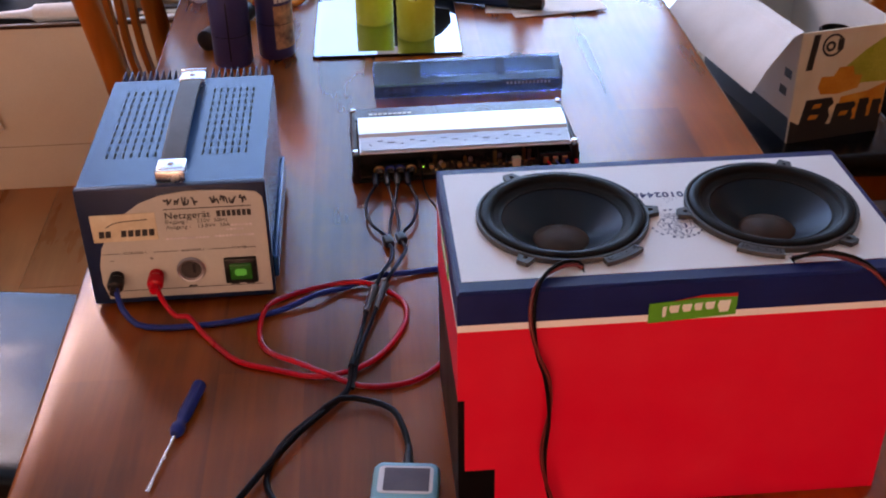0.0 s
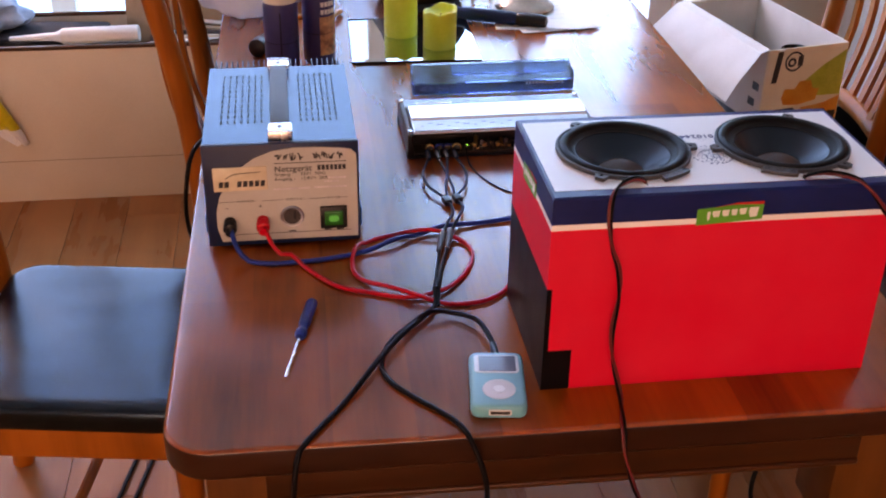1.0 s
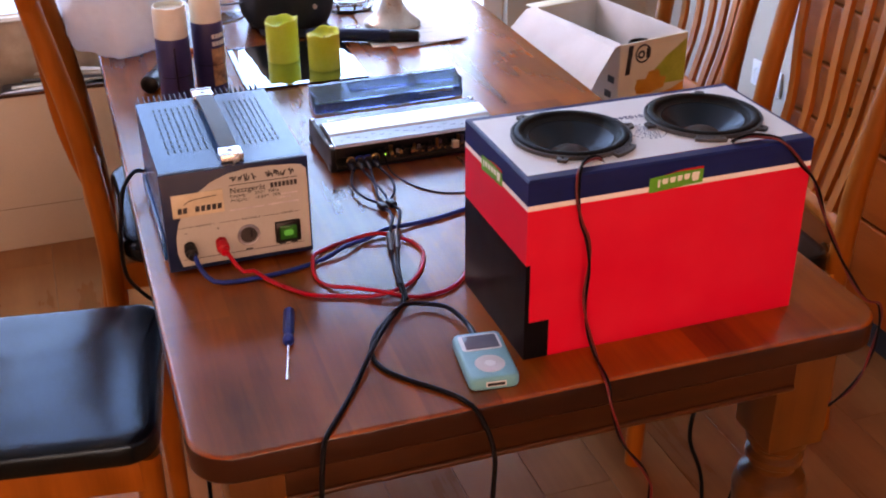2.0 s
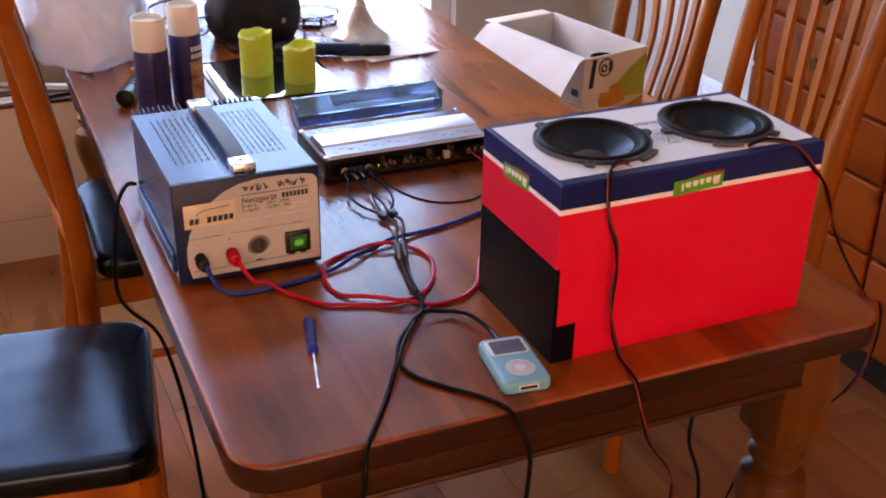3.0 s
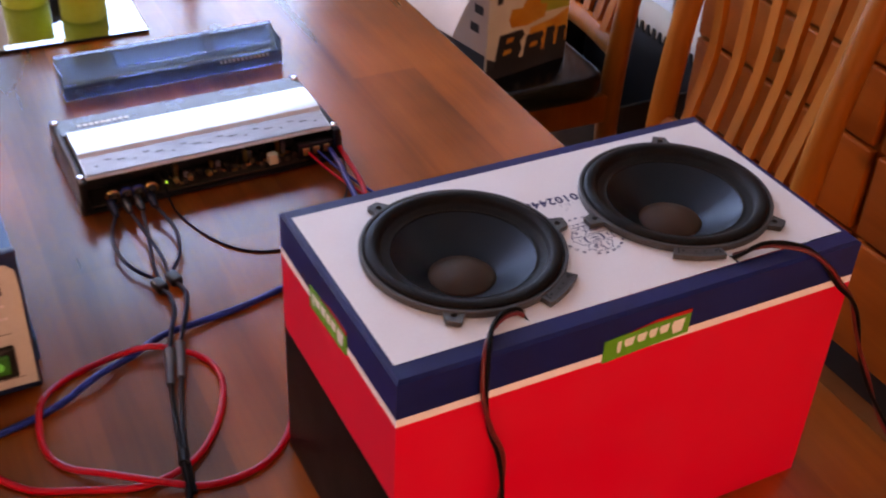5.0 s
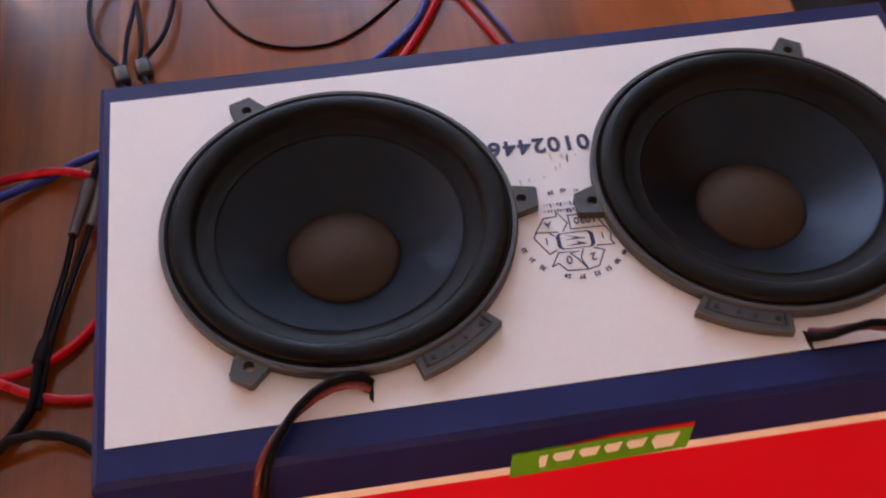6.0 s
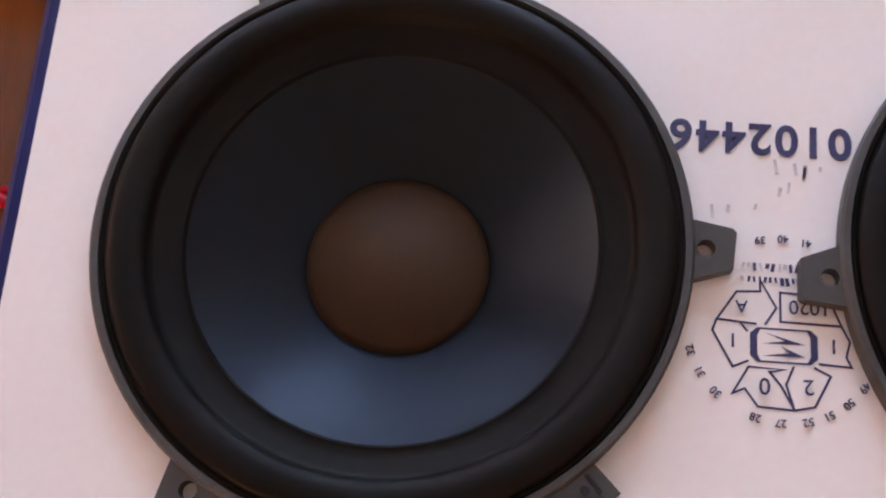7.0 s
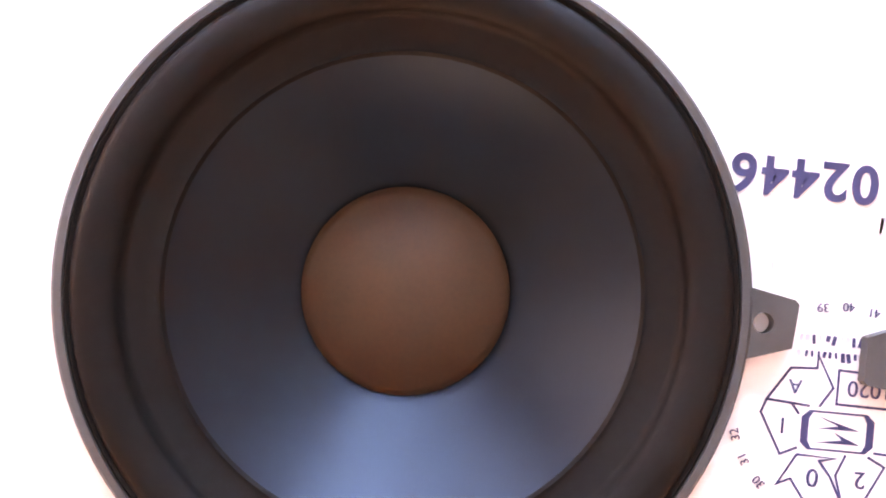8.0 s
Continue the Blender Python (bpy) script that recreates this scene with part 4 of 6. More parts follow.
def power_supply():
    t = thing("power_supply", pose(-0.399, 0.389, TOP), "blue metal bench power supply with beige front panel, switched on", "power supply")
    z0, z1 = 0.008, 0.008 + PH
    cols = [0.024 + 0.0095 * k for k in range(7)] + [0.137 + 0.0085 * k for k in range(7)]
    part("cover_top", vented(PW, PD, cols, [0.075 + 0.0195 * k for k in range(10)], (0.0029, 0.0135), 0), BLUE_STEEL, t, "slotted blue painted steel cover", m=pose(0, 0, z1))
    for x, a in ((0.0, -90), (PW, 90)):
        bm = vented(PH, PD, [0.05 + 0.0105 * k for k in range(9)], [0.07 + 0.0195 * k for k in range(10)], (0.0024, 0.0125), 0)
        part("cover_side", bm, BLUE_STEEL, t, m=pose(x, 0, z0 if a < 0 else z1, 0, a, 0))
    part("chassis", box((PW - 0.006, PD - 0.01, PH - 0.006), (PW / 2, PD / 2 + 0.002, z0 + PH / 2)), DARK, t)
    part("base_plate", box((PW, PD, 0.003), (PW / 2, PD / 2, z0 - 0.0005), 0.001), NAVY, t)
    part("back_plate", box((PW, 0.003, PH), (PW / 2, PD + 0.0005, z0 + PH / 2), 0.001), NAVY, t)
    front = part("front_plate", box((PW + 0.003, 0.010, PH + 0.004), (PW / 2, -0.005, z0 + PH / 2), 0.002), NAVY, t)
    for x in (-0.003, PW + 0.003):
        part("side_rail", box((0.006, PD - 0.03, 0.03), (x, PD / 2, z0 + 0.022), 0.0025), BLUE_STEEL, t)
    # beige panel with its bowed corner
    o = [(0.018, 0.008), (0.0125, 0.03), (0.0130, 0.055), (0.0185, 0.078), (0.030, 0.100), (0.047, 0.120), (0.070, 0.136), (0.095, 0.1455), (0.125, 0.1495), (0.160, 0.1490), (0.190, 0.1465),
         (0.2030, 0.144), (0.2095, 0.137), (0.2105, 0.12), (0.2105, 0.008)]
    panel = part("front_panel", prism(o, 0.0012), PANEL, t, "beige front panel with black print", m=pose(0, -0.0100, z0 - 0.002, 90, 0, 0))
    plate = part("maker_plate", box((0.074, 0.036, 0.0016), (0, 0, 0.0008), 0.0005), LOGO_PLATE, panel, "pale metal plate with the maker's mark", m=pose(0.049, 0.106, 0.0012, 0, 0, 0.5))
    for x, y, w, h in ((-0.023, -0.0075, 0.015, 0.0088), (0.0145, -0.0075, 0.040, 0.0088)):
        n = round(w / 0.0076)
        for q in range(n):
            part("mark_bar", prism([(-0.0034, -h / 2), (0.0026, -h / 2), (0.0036, h / 2), (-0.0024, h / 2)], 0.0003), BLACK_INK, plate, m=pose(x - w / 2 + w * (q + 0.5) / n, y, 0.0016))
    bm = sweep(smooth_line([(-0.020, 0.0015, 0.0018), (-0.012, 0.0065, 0.0018), (0.000, 0.0085, 0.0018), (0.014, 0.0092, 0.0018), (0.028, 0.0100, 0.0018)], 0.004), 0.0006, 5)
    part("mark_swoosh", bm, BLACK_INK, plate)
    ink = lambda x0, x1, y, h=0.0006: part("print_line", box((x1 - x0, h, 0.0003), ((x0 + x1) / 2, y, 0.0013)), BLACK_INK, panel)
    # handwritten maker's line as plain pen strokes
    pens = [(0.098, 0.107), (0.110, 0.116), (0.119, 0.126), (0.129, 0.136), (0.150, 0.160), (0.162, 0.170), (0.172, 0.180), (0.183, 0.191)]
    for q, (a, b) in enumerate(pens):
        y = 0.1355 + 0.0006 * (q % 3)
        hand = random.Random(20 + q)
        knots = [(a + (b - a) * w, y + hand.uniform(-0.0056, 0.0056), 0.0014) for w in (0.0, 0.15, 0.3, 0.55, 0.45, 0.8, 1.0)]
        line = smooth_line(knots, 0.002)
        part("pen_stroke", sweep(line, 0.0011, 5, None, 0.4), BLACK_INK, panel)
    ink(0.096, 0.196, 0.1268, 0.0011)
    L = lambda s, x, y, size: lettering("lettering", s, size, BLACK_INK, panel, pose(x, y, 0.0013), "LEFT", 1.05)
    L("Netzgerät", 0.096, 0.1140, 0.0122)
    L("Netzgerät", 0.0964, 0.1142, 0.0122)
    for q in range(7):
        part("print_bar", box((0.0044, 0.0080, 0.0003), (0.1580 + 0.0058 * q, 0.1182, 0.0013)), BLACK_INK, panel)
    L("Eingang :", 0.096, 0.1075, 0.0070)
    L("230V  50Hz", 0.132, 0.1075, 0.0070)
    L("Ausgang :", 0.096, 0.1005, 0.0070)
    L("13,8V=  30A", 0.132, 0.1005, 0.0070)
    for a, b, y in ((0.172, 0.194, 0.1020), (0.166, 0.186, 0.0965), (0.096, 0.146, 0.0875), (0.152, 0.196, 0.0880)):
        q = a
        while q < b:
            part("print_bar", box((0.0032, 0.0026, 0.0003), (q, y, 0.0013)), FAINT_INK, panel)
            q += 0.0042
    for a, b in ((0.017, 0.040), (0.078, 0.106), (0.142, 0.166), (0.184, 0.196)):
        ink(a, b, 0.0705)
    for s, x in (("AUSGANG 1", 0.042), ("AUSGANG 2", 0.109), ("POWER", 0.168)):
        L(s, x, 0.0692, 0.0048)
    ink(0.020, 0.200, 0.0185, 0.0008)
    for s, x, y in (("–", 0.0255, 0.0585), ("+", 0.0715, 0.0590)):
        L(s, x, y, 0.009)
    for a in (0.112, 0.162, 0.180):
        ink(a, a + 0.010, 0.0205, 0.0022)
    # switch, round socket, terminals
    sw = part("switch_frame", box((0.038, 0.034, 0.006), (0, 0, 0.003), 0.0015), BLACK_PLASTIC, panel, m=pose(0.176, 0.041, 0.0012))
    rk = part("rocker", box((0.026, 0.023, 0.005), (0, 0, 0.0055), 0.002, 3, pose(0, 0, 0, 4)), GREEN_LAMP, sw, "green lit rocker switch")
    part("lit_centre", prism(rounded(0.014, 0.010, 0.004, 4), 0.0005), GREEN_GLOW, rk, m=pose(0, 0, 0.0080, 4))
    so = part("round_socket", lathe([(0.0165, 0), (0.0170, 0.0025), (0.0155, 0.004), (0.0135, 0.0036), (0.0128, 0.0008), (0.0, 0.0006)], 40), DULL_SILVER, panel, m=pose(0.1175, 0.044, 0.0012))
    part("socket_well", rod(0.0122, 0.0006, 0, 28), STRAP, so, m=pose(0, 0, 0.0007))
    part("socket_key", box((0.0035, 0.012, 0.0006), (0.004, 0.002, 0.0017), 0), DARK, so)
    for x, mt, lab in ((0.0305, BLACK_PLASTIC, "black screw terminal"), (0.0765, RED_WIRE, "red screw terminal")):
        bm = lathe([(0.0, 0.0), (0.0085, 0.0), (0.0085, 0.004), (0.0072, 0.005), (0.0078, 0.007), (0.0095, 0.009), (0.0095, 0.019), (0.0085, 0.021), (0.006, 0.022), (0.0055, 0.030), (0.0, 0.031)], 24)
        part("terminal", bm, mt, panel, lab, m=pose(x, 0.0395, 0.0012, 8, 0, 0))
    # carrying strap between two chrome clips
    line = smooth_line([(0.107, 0.025, z1 + 0.008), (0.107, 0.06, z1 + 0.013), (0.107, 0.15, z1 + 0.016), (0.107, 0.24, z1 + 0.013), (0.107, 0.272, z1 + 0.008)], 0.012)
    bm = bmesh.new()
    rows = []
    for c in line:
        cs = []
        for q in range(9):
            x = -0.013 + 0.026 * q / 8
            cs.append(bm.verts.new(c + Vector((x, 0, 0.0022 + (0.0008 if q % 2 else 0.0)))))
        cs += [bm.verts.new(c + Vector((0.013, 0, -0.001))), bm.verts.new(c + Vector((-0.013, 0, -0.001)))]
        rows.append(cs)
    for a, b in zip(rows, rows[1:]):
        for q in range(len(a)):
            bm.faces.new((a[q], a[(q + 1) % len(a)], b[(q + 1) % len(a)], b[q]))
    bm.faces.new(rows[0][::-1])
    bm.faces.new(rows[-1])
    strap = part("carrying_strap", bm, STRAP, t, "ribbed dark plastic strap", angle=30)
    for y, s in ((0.022, -1), (0.274, 1)):
        bm = box((0.034, 0.030, 0.014), (0, 0, 0.007), 0.003, 3)
        bm_box(bm, (0.034, 0.006, 0.018), (0, s * 0.017, 0.006), 0.002)
        clip = part("strap_clip", bm, CHROME, strap, "chrome strap clip", m=pose(0.107, y, z1))
    for y in (0.022, 0.274):
        part("clip_screw", lathe([(0.0, 0.0015), (0.003, 0.0012), (0.0042, 0.0)], 16), DULL_SILVER, t, m=pose(0.107, y, z1 + 0.014))
    # fins of the heat sink behind, in two blocks
    for k in range(24):
        if 10 <= k <= 13:
            continue
        part("heat_fin", box((0.0018, 0.042, PH - 0.006), (0.008 + 0.0085 * k, PD + 0.023, z0 + PH / 2 - 0.001), 0.0004, 1), NAVY, t)
    for x in (0.02, PW - 0.02):
        for y in (0.025, PD - 0.025):
            part("foot", rod(0.010, 0.0075, 0.002, 18), BLACK_PLASTIC, t, m=pose(x, y, 0))
    return t


power_supply()


# ---- car amplifier and its loose cover ----
def amplifier():
    t = thing("car_amplifier", pose(-0.080, 0.650, TOP, 0, 0, 0.5), "silver car amplifier with an open front showing its circuit board", "amplifier")
    W = 0.311

    def bar(nm, prof, mt, x0=0.0, x1=W, lab=""):
        bm = bmesh.new()
        a = [bm.verts.new((x0, y, z)) for y, z in prof]
        b = [bm.verts.new((x1, y, z)) for y, z in prof]
        bm.faces.new(a[::-1])
        bm.faces.new(b)
        for k in range(len(prof)):
            bm.faces.new((a[k], a[(k + 1) % len(prof)], b[(k + 1) % len(prof)], b[k]))
        return part(nm, bm, mt, t, lab, angle=25)
    bar("base_tray", [(0.0, 0.003), (0.158, 0.003), (0.158, 0.007), (0.0, 0.007)], BLACK_PLASTIC)
    bar("heat_sink", [(0.010, 0.0425), (0.012, 0.0450), (0.046, 0.0505), (0.050, 0.0545), (0.060, 0.0560), (0.098, 0.0560), (0.106, 0.0535), (0.110, 0.0500), (0.110, 0.0440), (0.012, 0.0410)], SILVER, 0.004, W - 0.006, "bright brushed silver cooling body")
    lip = bar("ridged_strip", [(0.0135, 0.0458), (0.0445, 0.0508), (0.0445, 0.0515), (0.0135, 0.0465)], DULL_SILVER, 0.006, W - 0.008, "dull ridged strip with worn print")
    for k in range(20):
        part("worn_mark", box((0.004 + 0.003 * (k * 7 % 3), 0.0018, 0.0003), (0.020 + 0.0150 * k, 0.028 + 0.004 * (k * 5 % 3) - 0.002, 0.0489 + 0.00065 * (k * 5 % 3)), 0, 2, None), STRAP, lip)
    bar("rear_deck", [(0.110, 0.007), (0.158, 0.007), (0.158, 0.040), (0.152, 0.0455), (0.112, 0.0475), (0.110, 0.0475)], DARK_GLOSS, 0.0, W, "dark glossy rear deck")
    for k in range(9):
        part("deck_mark", box((0.0055, 0.0045, 0.0005), (0.024 + 0.0072 * k, 0.128, 0.0472)), WHITE_PRINT, t)
    bar("inner_wall", [(0.040, 0.007), (0.110, 0.007), (0.110, 0.043), (0.040, 0.043)], DARK, 0.004, W - 0.004)
    board = bar("circuit_board", [(0.004, 0.008), (0.040, 0.008), (0.040, 0.010), (0.004, 0.010)], BOARD, 0.004, W - 0.004)
    for x in (-0.004, W - 0.004):
        bm = box((0.010, 0.160, 0.044), (x + 0.002, 0.079, 0.0245), 0.004, 3)
        end = part("end_cap", bm, BLACK_PLASTIC, t)
        for y in (0.012, 0.146):
            part("corner_foot", box((0.014, 0.024, 0.016), (x + 0.002, y, 0.009), 0.004), BLACK_PLASTIC, end)
            part("cap_screw", lathe([(0.0, 0.0025), (0.0035, 0.002), (0.0045, 0.0)], 14), CHROME, end, m=pose(x + 0.002, y, 0.0465))
    for k, x in enumerate((0.030, 0.046, 0.060, 0.075)):
        ring_mt = BLUE_WIRE if k in (1, 2) else GOLD
        j = part("input_jack", lathe([(0.0, 0.0), (0.0062, 0.0), (0.0062, 0.006), (0.0048, 0.0065), (0.0048, 0.014), (0.0036, 0.0145), (0.0036, 0.004), (0.0, 0.004)], 20), BOARD, t, "dull brass input jack", m=pose(x, 0.010, 0.017, 90, 0, 0))
        part("jack_ring", lathe([(0.0064, 0.001), (0.0082, 0.002), (0.0082, 0.005), (0.0064, 0.006)], 20), ring_mt, j)
    rnd = random.Random(11)
    for k in range(60):
        x = 0.088 + 0.0036 * k + rnd.uniform(-0.002, 0.002)
        y = 0.010 + rnd.uniform(0, 0.022)
        if k % 3 == 0:
            part("capacitor", rod(0.0028 + 0.001 * rnd.random(), 0.010 + 0.008 * rnd.random(), 0.0006, 14), (BLACK_PLASTIC, DULL_SILVER, GOLD)[k % 4 % 3], board, m=pose(x, y, 0.010))
        elif k % 3 == 1:
            part("resistor", box((0.007, 0.0025, 0.003), (x, y, 0.0118), 0.0008), GOLD, board)
        else:
            part("chip", box((0.006, 0.006, 0.007), (x, y, 0.0135), 0.0006), BOARD, board)
    for x in (0.104, 0.121, 0.144):
        part("level_knob", rod(0.0034, 0.008, 0.0008, 14), GOLD, t, m=pose(x, 0.006, 0.023, 90, 0, 0))
    part("terminal_block", box((0.058, 0.024, 0.022), (0.288, 0.016, 0.021), 0.002), BLACK_PLASTIC, t)
    for k in range(4):
        part("terminal_screw", box((0.008, 0.004, 0.010), (0.268 + 0.0135 * k, 0.003, 0.022), 0.001), GOLD, t)
    part("fuse", box((0.012, 0.010, 0.014), (0.226, 0.008, 0.020), 0.0015), LOGO_PLATE, t)
    part("power_light", rod(0.0012, 0.002, 0.0004, 10), mat("tiny_green_light", (0.02, 0.4, 0.02), 0.3, Emission_Color=(0.1, 1, 0.1, 1), Emission_Strength=2.0), t, "tiny lit green power light", m=pose(0.0925, 0.004, 0.022, 90, 0, 0))
    return t


amplifier()


def amp_cover():
    t = thing("amplifier_cover", pose(-0.047, 0.930, TOP, 0, 0, 0.4), "loose smoke-blue clear plastic amplifier cover on the table", "plastic cover")
    W, th = 0.306, 0.0025

    def shell(x0, x1, prof, nm, mt, lab=""):
        bm = bmesh.new()
        inner = [(y + th * (0.5 if k else 1), z - th) for k, (y, z) in enumerate(prof)]
        loop = prof + inner[::-1]
        a = [bm.verts.new((x0, y, z)) for y, z in loop]
        b = [bm.verts.new((x1, y, z)) for y, z in loop]
        for k in range(len(loop)):
            bm.faces.new((a[k], a[(k + 1) % len(loop)], b[(k + 1) % len(loop)], b[k]))
        bm.faces.new(a[::-1])
        bm.faces.new(b)
        return part(nm, bm, mt, t, lab, angle=25)
    shell(0, W, [(0.0, 0.0030), (0.001, 0.024), (0.006, 0.029), (0.040, 0.046), (0.047, 0.046), (0.049, 0.0030)], "shell", TINTED)
    part("front_band", box((W - 0.002, 0.0022, 0.020), (W / 2, -0.0003, 0.0125), 0.0008), TINTED_DARK, t, "darker blue lower front band")
    part("raised_window", box((0.125, 0.030, 0.004), (0, 0, 0), 0.0018, 3), TINTED, t, m=pose(0.137, 0.022, 0.0395, 26.5, 0, 0))
    part("raised_window", box((0.085, 0.030, 0.004), (0, 0, 0), 0.0018, 3), TINTED, t, m=pose(0.252, 0.022, 0.0395, 26.5, 0, 0))
    part("notch_rib", box((0.014, 0.034, 0.008), (0, 0, 0), 0.002), TINTED_DARK, t, m=pose(0.206, 0.023, 0.039, 26.5, 0, 0))
    for x in (0.0, W):
        part("end_wall", box((0.0025, 0.046, 0.036), (x, 0.024, 0.021), 0.001), TINTED, t)
    for k in range(4):
        part("jack_bump", lathe([(0.0055, 0), (0.0055, 0.002), (0.004, 0.004), (0.0, 0.0048)], 18), CRYSTAL, t, m=pose(0.020 + 0.0135 * k, -0.0014, 0.0135, 90, 0, 0))
    for k in range(12):
        part("pin_mark", box((0.0022, 0.0008, 0.004), (0.216 + 0.0062 * k, -0.0016, 0.019)), WHITE_PRINT, t)
    return t


amp_cover()


# ---- music player ----
def player():
    t = thing("music_player", pose(-0.0515, 0.0045, TOP, 0, 0, -7.3), "small music player in a teal silicone sleeve, cable plugged in", "music player")
    bm = bmesh.new()
    loops = []
    for inset, z in ((0.0050, 0.0003), (0.0022, 0.0010), (0.0006, 0.0026), (0.0, 0.0050), (0.0, 0.0128), (0.0006, 0.0155), (0.0020, 0.0174), (0.0040, 0.0183), (0.0062, 0.0185)):
        loops.append([bm.verts.new((p[0], p[1], z)) for p in rounded(0.065 - 2 * inset, 0.110 - 2 * inset, 0.0105 - inset, 8)])
    for a, b in zip(loops, loops[1:]):
        for k in range(len(a)):
            bm.faces.new((a[k], a[(k + 1) % len(a)], b[(k + 1) % len(a)], b[k]))
    bm.faces.new(loops[0][::-1])
    bm.faces.new(loops[-1])
    part("sleeve", bm, TEAL, t, "teal silicone sleeve", angle=50)
    w = part("screen_surround", prism(rounded(0.053, 0.037, 0.005, 5), 0.0006), PLAYER_WHITE, t, m=pose(0, 0.0285, 0.0184))
    part("screen", prism(rounded(0.044, 0.031, 0.0012, 3), 0.0004), SCREEN, w, "dull grey display", m=pose(0.001, 0, 0.0006))
    wh = part("click_wheel", lathe([(0.0, 0.0004), (0.0085, 0.0004), (0.0190, 0.0006), (0.0195, 0.0)], 48), WHEEL, t, "pale pinkish grey wheel", m=pose(0.001, -0.022, 0.0184))
    part("centre_button", lathe([(0.0, 0.0012), (0.0066, 0.0011), (0.0074, 0.0003)], 32), PLAYER_WHITE, wh)
    d = part("dock_socket", prism(rounded(0.026, 0.0072, 0.001, 3), 0.0006), PLAYER_WHITE, t, m=pose(0.001, -0.0550, 0.0098, 90, 0, 0))
    part("dock_opening", prism(rounded(0.0225, 0.0042, 0.0006, 3), 0.0004), DARK, d, m=pose(0, 0, 0.0006))
    return t


player()


def screwdriver():
    a, b = Vector((-0.2610, 0.2125, 0)), Vector((-0.2945, 0.0715, 0))
    d = b - a
    m = Matrix.Translation((a.x, a.y, TOP + 0.0082)) @ Matrix.Rotation(math.atan2(d.y, d.x), 4, "Z") @ Matrix.Rotation(radians(91.6), 4, "Y")
    t = thing("screwdriver", m, "small screwdriver with blue handle and steel blade", "screwdriver")
    n = 6
    prof = [(0.0, 0.0), (0.0055, 0.0), (0.0072, 0.0016), (0.0076, 0.006), (0.0076, 0.050), (0.0066, 0.056), (0.0052, 0.060), (0.0052, 0.064), (0.0075, 0.068), (0.0075, 0.074), (0.0050, 0.080), (0.0, 0.080)]
    bm = lathe(prof, 36)
    for v in bm.verts:
        if 0.004 < v.co.z < 0.054:
            ang = math.atan2(v.co.y, v.co.x)
            k = 1 - 0.10 * max(0.0, math.cos(n * ang))
            v.co.x, v.co.y = v.co.x * k, v.co.y * k
    part("handle", bm, BLUE_WIRE, t, "fluted dark blue plastic handle")
    bm = lathe([(0.0, 0.078), (0.0018, 0.078), (0.0018, 0.145), (0.0024, 0.153), (0.0022, 0.1605), (0.0, 0.1605)], 14)
    for v in bm.verts:
        if v.co.z > 0.15:
            v.co.x *= 0.3
    part("blade", bm, CHROME, t, "bright steel blade")


screwdriver()


# ---- cables on the table ----
Z = TOP


def cable(name, pts, r, material, label, category="cable", flat=1.0, step=0.012, pair=None):
    """A bendable cable; pair: the material of a second strand twisted with the first."""
    line = smooth_line(pts, step)
    if not pair:
        return solid(name, sweep(line, r, 9, None, flat), material, label, category, angle=80)
    t = thing(name, Matrix.Identity(4), label, category)
    part("strand", sweep(line, r, 8, None, 1, 42, 0.0, r * 0.92), material, t, angle=80)
    part("strand", sweep(line, r, 8, None, 1, 42, math.pi, r * 0.92), pair, t, angle=80)
    return t


cable("power_cable", [(-0.3665, 0.352, Z + 0.045), (-0.360, 0.338, Z + 0.026), (-0.345, 0.332, Z + 0.007), (-0.318, 0.327, Z + 0.0042), (-0.285, 0.326, Z + 0.0042), (-0.235, 0.331, Z + 0.0042),
                      (-0.178, 0.347, Z + 0.0050), (-0.136, 0.368, Z + 0.0100), (-0.100, 0.388, Z + 0.0042), (-0.065, 0.401, Z + 0.0090), (-0.012, 0.414, Z + 0.0042), (0.045, 0.424, Z + 0.0042),
                      (0.13, 0.455, Z + 0.0042), (0.20, 0.52, Z + 0.0050), (0.216, 0.600, Z + 0.014), (0.218, 0.652, Z + 0.021)], 0.0035, BLUE_WIRE, "thick dark blue power cable lying on the table")
cable("power_cable", [(-0.3205, 0.352, Z + 0.045), (-0.312, 0.342, Z + 0.028), (-0.300, 0.336, Z + 0.0125), (-0.286, 0.335, Z + 0.0122), (-0.268, 0.312, Z + 0.0045), (-0.246, 0.280, Z + 0.0040), (-0.221, 0.252, Z + 0.0040), (-0.181, 0.234, Z + 0.0040),
                      (-0.137, 0.218, Z + 0.0040), (-0.095, 0.223, Z + 0.0060), (-0.064, 0.250, Z + 0.0040), (-0.039, 0.292, Z + 0.0040), (-0.030, 0.330, Z + 0.0040), (-0.041, 0.364, Z + 0.0040), (-0.084, 0.386, Z + 0.0125),
                      (-0.142, 0.389, Z + 0.0040), (-0.176, 0.374, Z + 0.0040), (-0.195, 0.343, Z + 0.0125), (-0.202, 0.302, Z + 0.0040), (-0.190, 0.268, Z + 0.0040), (-0.158, 0.237, Z + 0.0110), (-0.123, 0.212, Z + 0.0110),
                      (-0.087, 0.197, Z + 0.0040), (-0.046, 0.195, Z + 0.0040), (-0.017, 0.208, Z + 0.0040), (0.008, 0.236, Z + 0.0040), (0.05, 0.31, Z + 0.0040), (0.14, 0.42, Z + 0.0040), (0.222, 0.55, Z + 0.006), (0.231, 0.652, Z + 0.021)],
      0.0032, RED_WIRE, "thick red power cable coiled once on the table", step=0.008)
